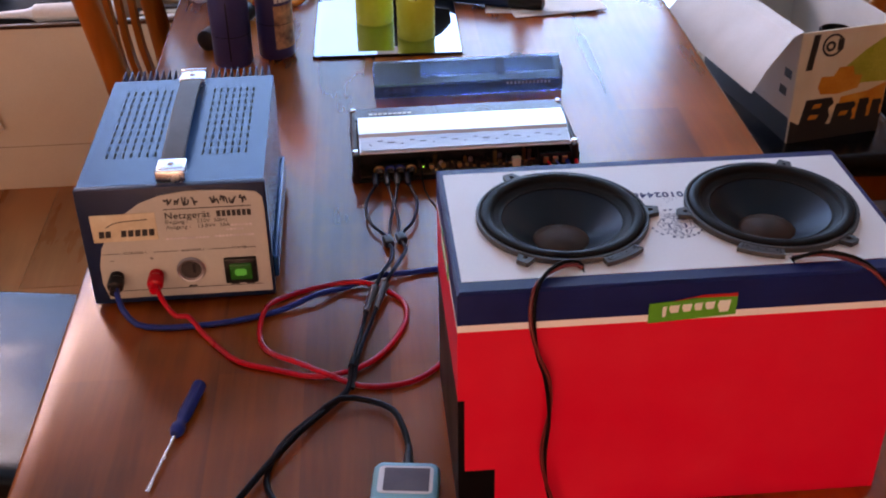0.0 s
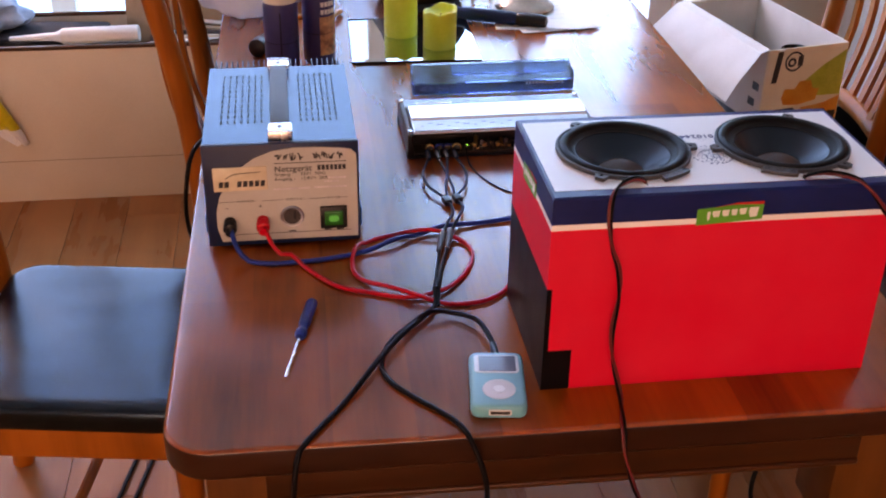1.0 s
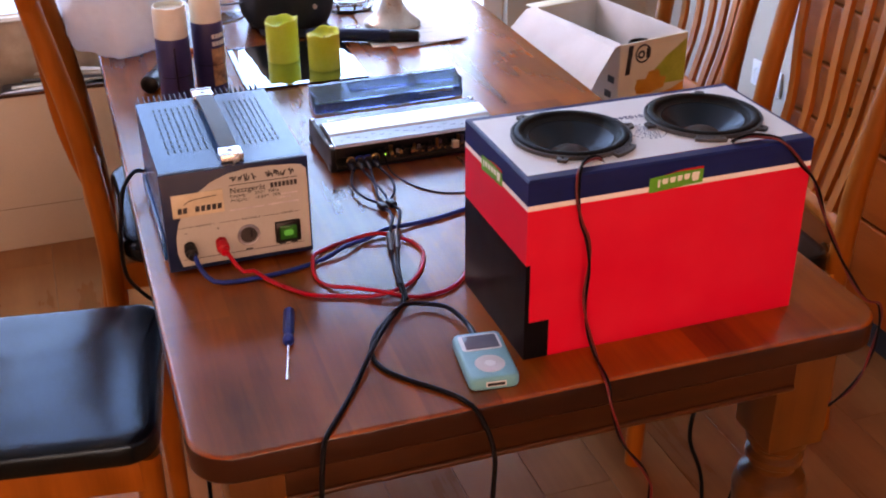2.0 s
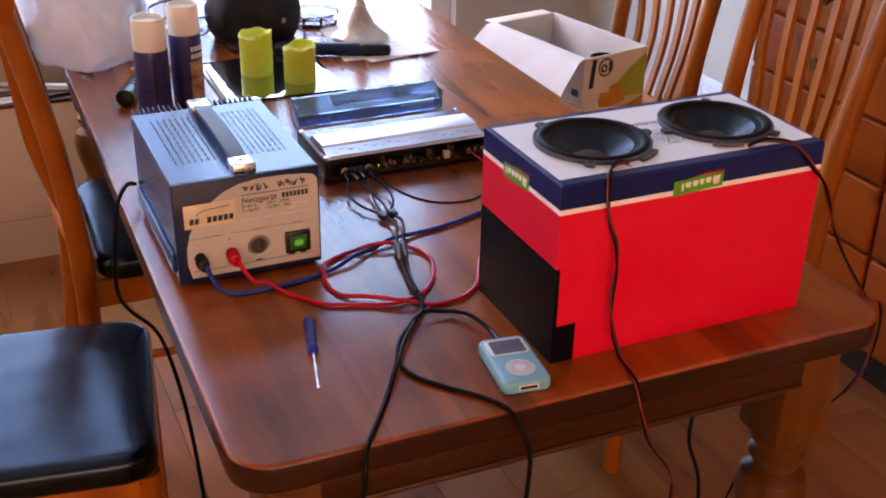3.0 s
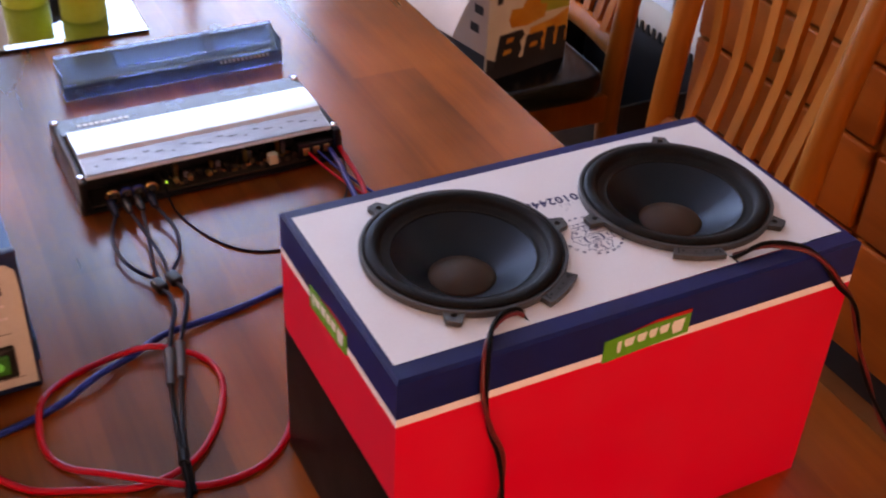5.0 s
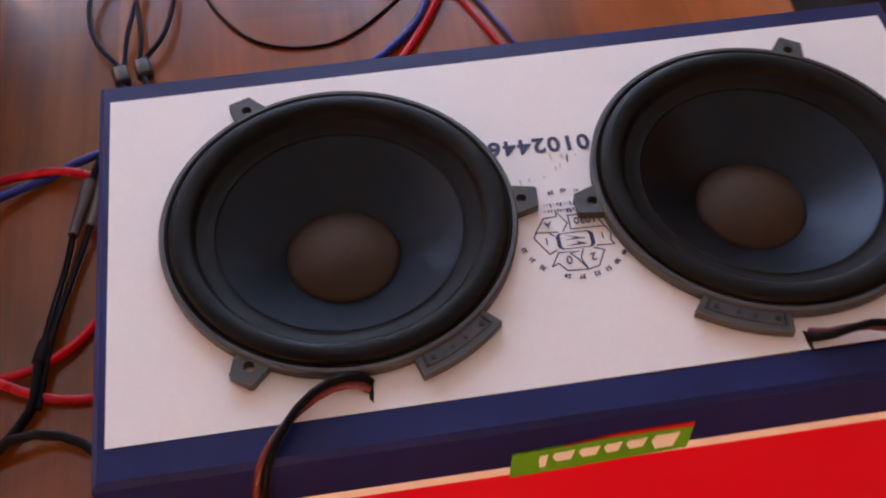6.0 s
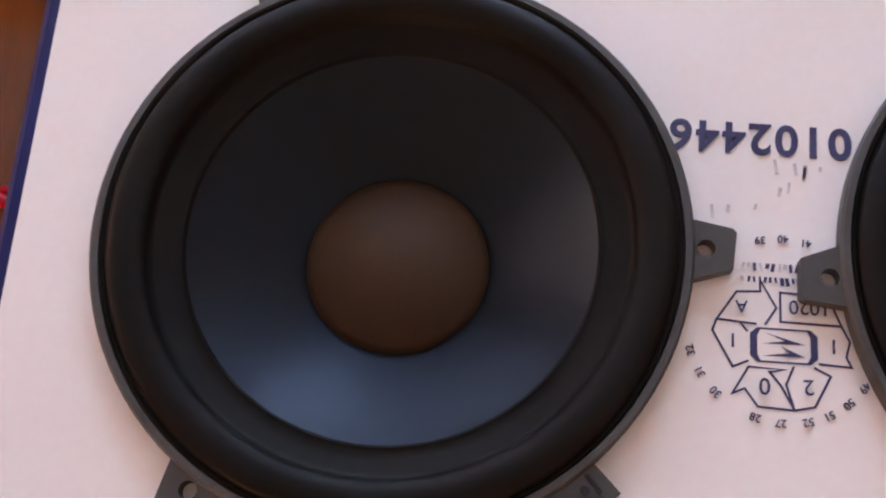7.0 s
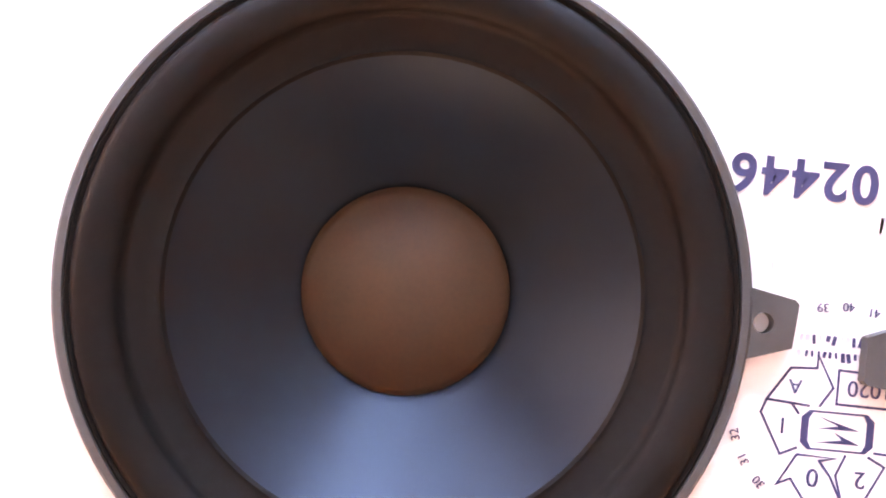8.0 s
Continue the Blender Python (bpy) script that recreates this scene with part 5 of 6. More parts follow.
cable("wire", [(0.010, 0.650, Z + 0.018), (0.012, 0.620, Z + 0.0025), (0.031, 0.557, Z + 0.0016), (0.063, 0.513, Z + 0.0016), (0.108, 0.500, Z + 0.0016), (0.149, 0.515, Z + 0.0016), (0.21, 0.58, Z + 0.003), (0.232, 0.650, Z + 0.020)],
      0.0014, BLACK_WIRE, "thin black remote wire curving over the table")
for dx, mt, lab in ((0.0, RED_WIRE, "red loudspeaker wire at the amplifier"), (0.012, BLUE_WIRE, "blue loudspeaker wire at the amplifier")):
    cable("wire", [(0.190 + dx, 0.651, Z + 0.022), (0.205 + dx, 0.610, Z + 0.012), (0.232 + dx, 0.55, Z + 0.0025), (0.262 + dx, 0.47, Z + 0.0025), (0.29 + dx, 0.36, Z + 0.0025), (0.30 + dx, 0.228, Z + 0.0025)], 0.0018, mt, lab)

# audio leads: two splitters and one long cord
lead = thing("audio_cable", Matrix.Identity(4), "dark audio lead with two splitters plugged into the amplifier", "audio cable")
JX = (-0.056, -0.040, -0.026, -0.011)
for k, (x, j) in enumerate(zip(JX, ((-0.047, 0.487), (-0.031, 0.493), (-0.043, 0.487), (-0.027, 0.493)))):
    side = (-0.030, 0.012, -0.012, 0.018)[k]
    part("lead", sweep(smooth_line([(x, 0.640, Z + 0.017), (x, 0.622, Z + 0.016), (x + side * 0.5, 0.575, Z + 0.012), (x * 0.5 + j[0] * 0.5 + side * 0.5, 0.528, Z + 0.010), (j[0], j[1] + 0.008, Z + 0.008)], 0.008), 0.0022, 8), GREY_WIRE, lead)
    part("plug", lathe([(0.0, 0.0), (0.0048, 0.0), (0.0052, 0.004), (0.0046, 0.022), (0.0028, 0.030), (0.0, 0.030)], 16), BLACK_PLASTIC if k % 3 else GREY_WIRE, lead, m=pose(x, 0.645, Z + 0.017, 90, 0, 0))
for (x, y), mid, end in (((-0.045, 0.483), (-0.044, 0.430), (-0.066, 0.372)), ((-0.028, 0.489), (-0.030, 0.435), (-0.054, 0.378))):
    part("splitter", box((0.013, 0.020, 0.010), (0, 0, 0), 0.003, 3), BLACK_PLASTIC, lead, m=pose(x, y, Z + 0.008, 0, 0, 12))
    part("lead", sweep(smooth_line([(x, y - 0.008, Z + 0.008), (x + 0.004, 0.460, Z + 0.010), (mid[0], mid[1], Z + 0.013), (mid[0] - 0.012, mid[1] - 0.032, Z + 0.016), (end[0], end[1], Z + 0.012)], 0.008), 0.0026, 8), GREY_WIRE, lead)
    d = Vector((-0.012, -0.045, -0.003))
    part("coupler", sweep([Vector((*end, Z + 0.012)), Vector((*end, Z + 0.012)) + d * 0.4, Vector((*end, Z + 0.012)) + d], lambda q: 0.0058 - 0.002 * q, 14), STRAP, lead, "dark metal coupler")
    part("lead", sweep(smooth_line([(end[0] - 0.012, end[1] - 0.045, Z + 0.009), (-0.084 + (x + 0.045) * 0.4, 0.295, Z + 0.006), (-0.093 + (x + 0.045) * 0.25, 0.245, Z + 0.009), (-0.100 + (x + 0.045) * 0.2, 0.19, Z + 0.006)], 0.008), 0.0024, 8), BLACK_WIRE, lead)
part("tie_sleeve", sweep([Vector((-0.093, 0.238, Z + 0.010)), Vector((-0.0965, 0.222, Z + 0.011))], 0.0046, 10), BLACK_WIRE, lead)
part("cord", sweep(smooth_line([(-0.0965, 0.224, Z + 0.011), (-0.102, 0.188, Z + 0.0060), (-0.122, 0.162, Z + 0.0060), (-0.157, 0.115, Z + 0.0095), (-0.191, 0.061, Z + 0.0095), (-0.230, 0.0, Z + 0.0036), (-0.265, -0.051, Z + 0.0036),
                                (-0.285, -0.080, Z + 0.0005), (-0.293, -0.0935, Z - 0.03), (-0.296, -0.0905, Z - 0.10), (-0.298, -0.088, Z - 0.30), (-0.30, -0.085, Z - 0.60), (-0.30, -0.07, 0.006), (-0.27, 0.1, 0.004)], 0.012), 0.0034, 9), BLACK_WIRE, lead, angle=80)

player_cord = thing("headphone_cable", Matrix.Identity(4), "black cord looping from the music player over the table edge", "audio cable")
part("cord", sweep(smooth_line([(-0.0420, 0.085, Z + 0.0095), (-0.0445, 0.111, Z + 0.010), (-0.055, 0.147, Z + 0.010), (-0.081, 0.167, Z + 0.008), (-0.111, 0.166, Z + 0.0135), (-0.139, 0.149, Z + 0.0036), (-0.164, 0.120, Z + 0.0036), (-0.179, 0.088, Z + 0.0036), (-0.183, 0.058, Z + 0.0036),
                                (-0.174, 0.030, Z + 0.0036), (-0.151, -0.001, Z + 0.0036), (-0.122, -0.034, Z + 0.0036), (-0.104, -0.061, Z + 0.0036), (-0.0945, -0.088, Z - 0.002), (-0.080, -0.1005, Z - 0.05), (-0.079, -0.098, Z - 0.12), (-0.088, -0.096, Z - 0.3), (-0.1, -0.09, 0.006), (-0.05, 0.05, 0.004)], 0.012), 0.0033, 9), BLACK_WIRE, player_cord, angle=80)
part("plug", sweep([Vector((-0.0440, 0.0595, Z + 0.0095)), Vector((-0.0427, 0.076, Z + 0.0095)), Vector((-0.0417, 0.089, Z + 0.0096))], lambda q: 0.0054 - 0.0018 * q, 14), BLACK_PLASTIC, player_cord)

# loudspeaker wires, mains lead and cords below the table
HB = TOP + BH
cable("speaker_wire", [(0.1105, 0.0275, HB + 0.001), (0.106, 0.029, HB + 0.0045), (0.095, 0.0280, HB + 0.0055), (0.081, 0.0195, HB + 0.0045), (0.069, 0.004, HB + 0.0035), (0.0635, -0.0045, HB - 0.008), (0.0630, -0.0075, HB - 0.03), (0.068, -0.0100, HB - 0.06),
                       (0.0765, -0.0130, HB - 0.085), (0.0795, -0.0150, HB - 0.12), (0.0755, -0.0160, HB - 0.165), (0.0785, -0.0175, HB - 0.20), (0.087, -0.0200, HB - 0.235), (0.090, -0.028, Z + 0.0035), (0.084, -0.055, Z + 0.0035),
                       (0.078, -0.088, Z + 0.001), (0.080, -0.1005, Z - 0.03), (0.101, -0.099, Z - 0.09), (0.141, -0.097, Z - 0.155), (0.150, -0.095, Z - 0.21), (0.155, -0.08, Z - 0.45), (0.15, -0.06, 0.006), (0.2, 0.1, 0.005)],
      0.0018, BLACK_WIRE, "twisted black and maroon loudspeaker wire hanging over the box front", "speaker wire", pair=MAROON_WIRE, step=0.006)
cable("speaker_wire", [(0.2925, 0.023, HB + 0.001), (0.300, 0.020, HB + 0.0050), (0.317, 0.021, HB + 0.006), (0.334, 0.016, HB + 0.0050), (0.350, 0.003, HB + 0.0032), (0.366, -0.0045, HB - 0.012), (0.384, -0.006, HB - 0.034), (0.408, -0.006, HB - 0.062),
                       (0.440, -0.005, HB - 0.13), (0.475, -0.015, HB - 0.20), (0.505, -0.030, Z + 0.006), (0.528, -0.035, Z - 0.005), (0.534, -0.036, Z - 0.05), (0.522, -0.03, Z - 0.13), (0.49, -0.008, Z - 0.19), (0.45, 0.05, Z - 0.25), (0.42, 0.12, Z - 0.5), (0.4, 0.15, 0.006), (0.3, 0.3, 0.005)],
      0.0018, BLACK_WIRE, "twisted black and maroon loudspeaker wire hanging past the table corner", "speaker wire", pair=MAROON_WIRE, step=0.006)
cable("mains_lead", [(-0.400, 0.715, Z + 0.028), (-0.415, 0.700, Z + 0.036), (-0.437, 0.665, Z + 0.025), (-0.448, 0.645, Z - 0.01), (-0.456, 0.652, Z - 0.08), (-0.452, 0.70, Z - 0.16), (-0.425, 0.79, Z - 0.25), (-0.373, 0.81, Z - 0.33), (-0.362, 0.68, Z - 0.40), (-0.375, 0.50, Z - 0.48), (-0.392, 0.36, Z - 0.62), (-0.40, 0.28, 0.008), (-0.42, 0.1, 0.005)],
      0.0038, BLACK_WIRE, "black mains lead hanging from the power supply past the seat", "mains cable")
cable("floor_cord", [(0.388, 0.168, 0.70), (0.385, 0.165, 0.52), (0.369, 0.153, 0.43), (0.40, 0.15, 0.33), (0.42, 0.16, 0.14), (0.45, 0.18, 0.012), (0.52, 0.24, 0.0045), (0.60, 0.20, 0.0045)], 0.0036, BLACK_WIRE, "black cord hanging below the table to the floor", "mains cable")
cable("floor_cord", [(-0.575, 1.15, 0.0050), (-0.618, 0.93, 0.0050), (-0.655, 0.745, 0.0050), (-0.69, 0.55, 0.0050), (-0.74, 0.2, 0.0050)], 0.0048, BLACK_WIRE, "dark cord lying straight on the floor", "mains cable", 0.8, 0.05)
cable("floor_cord", [(-0.540, 1.15, 0.0050), (-0.584, 0.93, 0.0050), (-0.621, 0.745, 0.0050), (-0.655, 0.55, 0.0050), (-0.70, 0.2, 0.0050)], 0.0048, BLACK_WIRE, "dark cord lying straight on the floor", "mains cable", 0.8, 0.05)


# ---- far end of the table ----
def mirror_tray():
    t = thing("mirror_tile", pose(-0.015, 1.243, TOP, 0, 0, -1.7), "square mirror tile with polished edge under two candles", "mirror")
    bm = box((0.262, 0.278, 0.004), (0, 0, 0.0025), 0.0012)
    part("backing", bm, BLACK_PLASTIC, t)
    bm = bmesh.new()
    o, i = 0.130, 0.120
    k = 278 / 262
    lo = [bm.verts.new((sx * o, sy * o * k, 0.0050)) for sx, sy in ((-1, -1), (1, -1), (1, 1), (-1, 1))]
    hi = [bm.verts.new((sx * i, sy * i * k, 0.0066)) for sx, sy in ((-1, -1), (1, -1), (1, 1), (-1, 1))]
    bm.faces.new(hi)
    for q in range(4):
        bm.faces.new((lo[q], lo[(q + 1) % 4], hi[(q + 1) % 4], hi[q]))
    bm.faces.new(lo[::-1])
    part("mirror_glass", bm, MIRROR, t, angle=1)


mirror_tray()


def candle(m, r, h, seed, label):
    rnd = random.Random(seed)
    ph = [rnd.uniform(0, 6.28) for _ in range(3)]
    w = lambda a: 0.004 * math.sin(a + ph[0]) + 0.0025 * math.sin(2 * a + ph[1]) + 0.002 * math.sin(5 * a + ph[2])
    n = 12
    prof = [(0.0, 0.0), (r * 0.96, 0.0), (r, 0.003)] + [(r * (1 + 0.012 * math.sin(k * 1.9 + seed)), h * (0.05 + 0.9 * k / n)) for k in range(n)] + [(r * 1.03, h * 0.97), (r * 0.98, h), (r * 0.88, h * 0.985), (r * 0.82, h * 0.90), (r * 0.4, h * 0.82), (0.0, h * 0.81)]
    lo = len(prof) - 6
    bm = lathe(prof, 48, None, lambda a, i: w(a) if lo <= i <= lo + 2 else 0.0)
    t = thing("candle", m, label, "candle", "lime candles")
    part("wax", bm, LIME_WAX, t, angle=60)
    part("wick", sweep(smooth_line([(0, 0, h * 0.80), (0.001, 0, h * 0.84), (0.003, 0.001, h * 0.88)], 0.004), 0.0011, 6), BLACK_CLOTH, t)


candle(pose(-0.036, 1.264, TOP + 0.0068), 0.035, 0.090, 3, "lime green pillar candle with a melted rim")
candle(pose(0.036, 1.182, TOP + 0.0068), 0.034, 0.078, 8, "shorter lime green pillar candle with a melted rim")


def spray_can(m, r, h, cap, pic, label):
    t = thing("spray_can", m, label, "spray can")
    part("body", lathe([(0.0, 0.0), (r * 0.92, 0.0), (r, 0.004), (r, h - cap - 0.006), (r * 0.95, h - cap), (0.0, h - cap)], 40), CAN_BLUE, t, angle=35)
    part("seam", lathe([(r + 0.0004, (h - cap) * 0.42), (r + 0.0009, (h - cap) * 0.425), (r + 0.0004, (h - cap) * 0.43)], 40), BLACK_PLASTIC, t)
    part("cap", lathe([(r * 0.98, h - cap), (r * 0.99, h - cap + 0.004), (r * 0.965, h - 0.004), (r * 0.92, h), (r * 0.86, h), (r * 0.84, h - 0.008), (0.0, h - 0.010)], 40), CAP_CREAM, t, "cream plastic cap", angle=35)
    if pic:
        bm = bmesh.new()
        n = 14
        for z0, z1, mi in ((0.02, 0.098, 0), (0.098, 0.132, 1)):
            a = [(r + 0.0006, radians(-88 + 110 * q / n)) for q in range(n + 1)]
            lo = [bm.verts.new((q[0] * math.cos(q[1]), q[0] * math.sin(q[1]), z0)) for q in a]
            hi = [bm.verts.new((q[0] * math.cos(q[1]), q[0] * math.sin(q[1]), z1)) for q in a]
            for q in range(n):
                bm.faces.new((lo[q], lo[q + 1], hi[q + 1], hi[q])).material_index = mi
        part("label", bm, [CAN_LABEL, CAN_BLUE], t, "label with a warm brown picture")
        for z, cnt in ((0.123, 4), (0.108, 5)):
            for q in range(cnt):
                a = radians(-78 + 14 * q)
                part("print_bar", box((0.0007, 0.0062, 0.009), (0, 0, 0)), WHITE_PRINT, t, m=pose((r + 0.001) * math.cos(a), (r + 0.001) * math.sin(a), z, 0, 0, math.degrees(a)))
    else:
        for a in (-92, 20):
            part("side_stripe", box((0.0008, 0.0025, h - cap - 0.03), (0, 0, 0)), BLACK_PLASTIC, t, m=pose((r + 0.0002) * math.cos(radians(a)), (r + 0.0002) * math.sin(radians(a)), (h - cap) / 2, 0, 0, a))


spray_can(pose(-0.286, 1.112, TOP), 0.0335, 0.196, 0.062, False, "violet-blue spray can with cream cap on the table")
spray_can(pose(-0.212, 1.142, TOP), 0.0315, 0.208, 0.058, True, "blue spray can with picture label and cream cap")


def torch():
    m = Matrix.Translation((-0.338, 1.165, TOP + 0.019)) @ Matrix.Rotation(radians(66), 4, "Z") @ Matrix.Rotation(radians(90), 4, "Y")
    t = thing("torch", m, "black metal torch lying on the table", "torch")
    part("barrel", lathe([(0.0, 0.0), (0.014, 0.0), (0.0185, 0.003), (0.0188, 0.03), (0.016, 0.036), (0.0155, 0.12), (0.018, 0.13), (0.0186, 0.16), (0.0, 0.16)], 30), BLACK_PLASTIC, t)
    for k in range(4):
        part("grip_ring", lathe([(0.0157, 0), (0.0168, 0.002), (0.0168, 0.006), (0.0157, 0.008)], 30), RUBBER, t, m=pose(0, 0, 0.05 + 0.016 * k))


torch()


def blob(centre, size, seed, rough, levels=4, base=None, sharp=1.7):
    """A crumpled lump: a sphere pushed about by noise and set flat on its base."""
    bm = bmesh.new()
    bmesh.ops.create_icosphere(bm, subdivisions=levels, radius=1.0)
    for v in bm.verts:
        p = v.co.copy()
        k = 1 + rough * (noise.noise(p * sharp + Vector((seed, 0, 0))) + 0.5 * abs(noise.noise(p * sharp * 2.7 + Vector((0, seed, 0)))) + 0.25 * noise.noise(p * sharp * 6 + Vector((0, 0, seed))))
        v.co = Vector((p.x * size[0], p.y * size[1], p.z * size[2])) * k + Vector(centre)
        if base is not None and v.co.z < base:
            v.co.z = base + (v.co.z - base) * 0.02
    if base is not None:
        low = min(v.co.z for v in bm.verts)
        bmesh.ops.translate(bm, vec=(0, 0, base - low), verts=bm.verts)
    return bm


solid("plastic_bag", blob((-0.352, 1.62, TOP + 0.085), (0.150, 0.22, 0.16), 3.1, 0.15, 5, TOP + 0.0005, 1.7), BAG, "crumpled white translucent plastic bag on the table", "plastic bag", angle=75)


def black_cap():
    t = thing("black_cap", pose(0.035, 1.545, TOP), "black cloth cap lying on the table", "cap")
    part("crown", blob((0, 0, 0.06), (0.105, 0.10, 0.105), 7.7, 0.12, 4, 0.0005, 1.4), BLACK_CLOTH, t, angle=75)
    part("visor", prism([(0.085 * math.cos(radians(a)), 0.05 * math.sin(radians(a)) - 0.085) for a in range(-170, 0, 12)] + [(0.08, -0.06), (-0.08, -0.06)], 0.004, pose(0, 0, 0.012, 4, 0, 0)), BLACK_CLOTH, t)
    part("badge", rod(0.006, 0.002, 0.0005, 14), PEWTER, t, "small metal badge", m=pose(0.047, -0.096, 0.062, 80, 0, 15))


black_cap()


def orange_strap():
    bm = sweep(smooth_line([(-0.290, 1.372, TOP + 0.006), (-0.262, 1.395, TOP + 0.006), (-0.225, 1.40, TOP + 0.006), (-0.185, 1.372, TOP + 0.006), (-0.165, 1.40, TOP + 0.012), (-0.155, 1.43, TOP + 0.006)], 0.01), 0.0062, 9)
    solid("orange_strap", bm, ORANGE, "orange plastic strap on the table", "strap", angle=70)


orange_strap()


def soldering_iron():
    a, b = Vector((0.045, 1.395, TOP + 0.016)), Vector((0.292, 1.283, TOP + 0.0155))
    d = b - a
    m = Matrix.Translation(a) @ Matrix.Rotation(math.atan2(d.y, d.x), 4, "Z") @ Matrix.Rotation(radians(90), 4, "Y")
    t = thing("hand_tool", m, "dark blue-grey hand tool lying across papers", "tool")
    part("grip", lathe([(0.0, 0.0), (0.010, 0.0), (0.013, 0.006), (0.0125, 0.07), (0.0150, 0.085), (0.0150, 0.185), (0.0120, 0.198), (0.0, 0.198)], 28), NAVY, t)
    part("collar", lathe([(0.0120, 0.196), (0.0155, 0.202), (0.0155, 0.245), (0.012, 0.262), (0.0, 0.266)], 28), BLACK_PLASTIC, t)


soldering_iron()


def sheet(m, w, d, label, curl=0.004):
    bm = bmesh.new()
    n = 8
    g = [[bm.verts.new((-w / 2 + w * i / n, -d / 2 + d * j / n, 0.0008 + curl * max(0.0, (i / n) * 2 - 1.4) ** 2)) for j in range(n + 1)] for i in range(n + 1)]
    for i in range(n):
        for j in range(n):
            bm.faces.new((g[i][j], g[i + 1][j], g[i + 1][j + 1], g[i][j + 1]))
    r = bmesh.ops.extrude_face_region(bm, geom=list(bm.faces))
    bmesh.ops.translate(bm, vec=(0, 0, 0.0004), verts=[v for v in r["geom"] if isinstance(v, bmesh.types.BMVert)])
    ob = solid("paper_sheet", bm, PAPER, label, "paper", m, "papers on the table", angle=70)
    for k in range(6):
        part("print_bar", box((w * (0.5 if k % 2 else 0.62), 0.003, 0.0003), (-0.02, d * 0.35 - k * 0.03, 0.0016)), FAINT_INK, ob)


sheet(pose(0.283, 1.415, TOP, 0, 0, -6), 0.19, 0.27, "loose printed paper sheet on the table")
sheet(pose(0.300, 1.395, TOP + 0.002, 0, 0, 7), 0.18, 0.26, "loose printed paper sheet with curled corner")
sheet(pose(0.318, 1.40, TOP + 0.004, 0, 0, -2), 0.15, 0.26, "cream envelope on the paper pile", 0.008)

t_cs = thing("candlestick", pose(0.262, 1.425, TOP + 0.0066), "pewter candlestick with a bell-shaped foot on papers", "candlestick")
part("foot", lathe([(0.0, 0.0), (0.062, 0.0), (0.068, 0.003), (0.066, 0.008), (0.058, 0.014), (0.045, 0.024), (0.032, 0.042), (0.022, 0.062), (0.014, 0.078), (0.0, 0.078)], 48), PEWTER, t_cs)
part("stem", lathe([(0.014, 0.076), (0.017, 0.080), (0.012, 0.086), (0.009, 0.094), (0.014, 0.100), (0.009, 0.108), (0.008, 0.17), (0.014, 0.178), (0.008, 0.184), (0.010, 0.215), (0.0, 0.215)], 32), PEWTER, t_cs)
part("drip_pan", lathe([(0.0, 0.215), (0.03, 0.219), (0.036, 0.224), (0.03, 0.222), (0.013, 0.220), (0.013, 0.245), (0.010, 0.245), (0.010, 0.222), (0.0, 0.222)], 32), PEWTER, t_cs)

t_ash = thing("glass_ashtray", pose(0.205, 1.60, TOP), "heavy cut-glass ashtray on the table", "ashtray")
part("bowl", lathe([(0.0, 0.0), (0.052, 0.0), (0.062, 0.006), (0.066, 0.030), (0.062, 0.034), (0.050, 0.032), (0.044, 0.012), (0.0, 0.010)], 8), CRYSTAL, t_ash, angle=10)
t_bowl = thing("glass_bowl", pose(-0.105, 1.625, TOP), "shallow clear glass bowl on the table", "bowl")
part("bowl", lathe([(0.0, 0.0), (0.04, 0.0), (0.06, 0.012), (0.082, 0.045), (0.090, 0.062), (0.087, 0.063), (0.078, 0.046), (0.056, 0.016), (0.038, 0.004), (0.0, 0.004)], 48), CRYSTAL, t_bowl)
part("rim", lathe([(0.088, 0.060), (0.091, 0.0615), (0.091, 0.0645), (0.088, 0.0645)], 48), NAVY, t_bowl)


# ---- storage box by the terrace door ----
def storage_box():
    x0, x1, y0, y1, h = -1.78, 0.10, 2.092, 2.40, 0.465
    t = thing("storage_box", Matrix.Identity(4), "long beige board storage box, open and full of tools", "storage box")
    part("front_wall", box((x1 - x0, 0.012, h), ((x0 + x1) / 2, y0 + 0.006, h / 2 + 0.0005), 0.001), BEIGE_BOARD, t)
    part("back_wall", box((x1 - x0, 0.012, h), ((x0 + x1) / 2, y1 - 0.006, h / 2 + 0.0005), 0.001), BEIGE_BOARD, t)
    for x in (x0 + 0.006, x1 - 0.006):
        part("end_wall", box((0.012, y1 - y0 - 0.024, h), (x, (y0 + y1) / 2, h / 2 + 0.0005), 0.001), BEIGE_BOARD, t)
    part("bottom", box((x1 - x0 - 0.024, y1 - y0 - 0.024, 0.40), ((x0 + x1) / 2, (y0 + y1) / 2, 0.2005)), DARK, t)
    part("rim", box((x1 - x0, 0.016, 0.012), ((x0 + x1) / 2, y0 + 0.005, h + 0.004), 0.004), APRON_WOOD, t, "thin brown rim")
    part("rim", box((x1 - x0, 0.016, 0.012), ((x0 + x1) / 2, y1 - 0.005, h + 0.004), 0.004), APRON_WOOD, t)
    part("fold_line", box((x1 - x0, 0.001, 0.0025), ((x0 + x1) / 2, y0 - 0.0004, 0.13)), KRAFT, t)


storage_box()


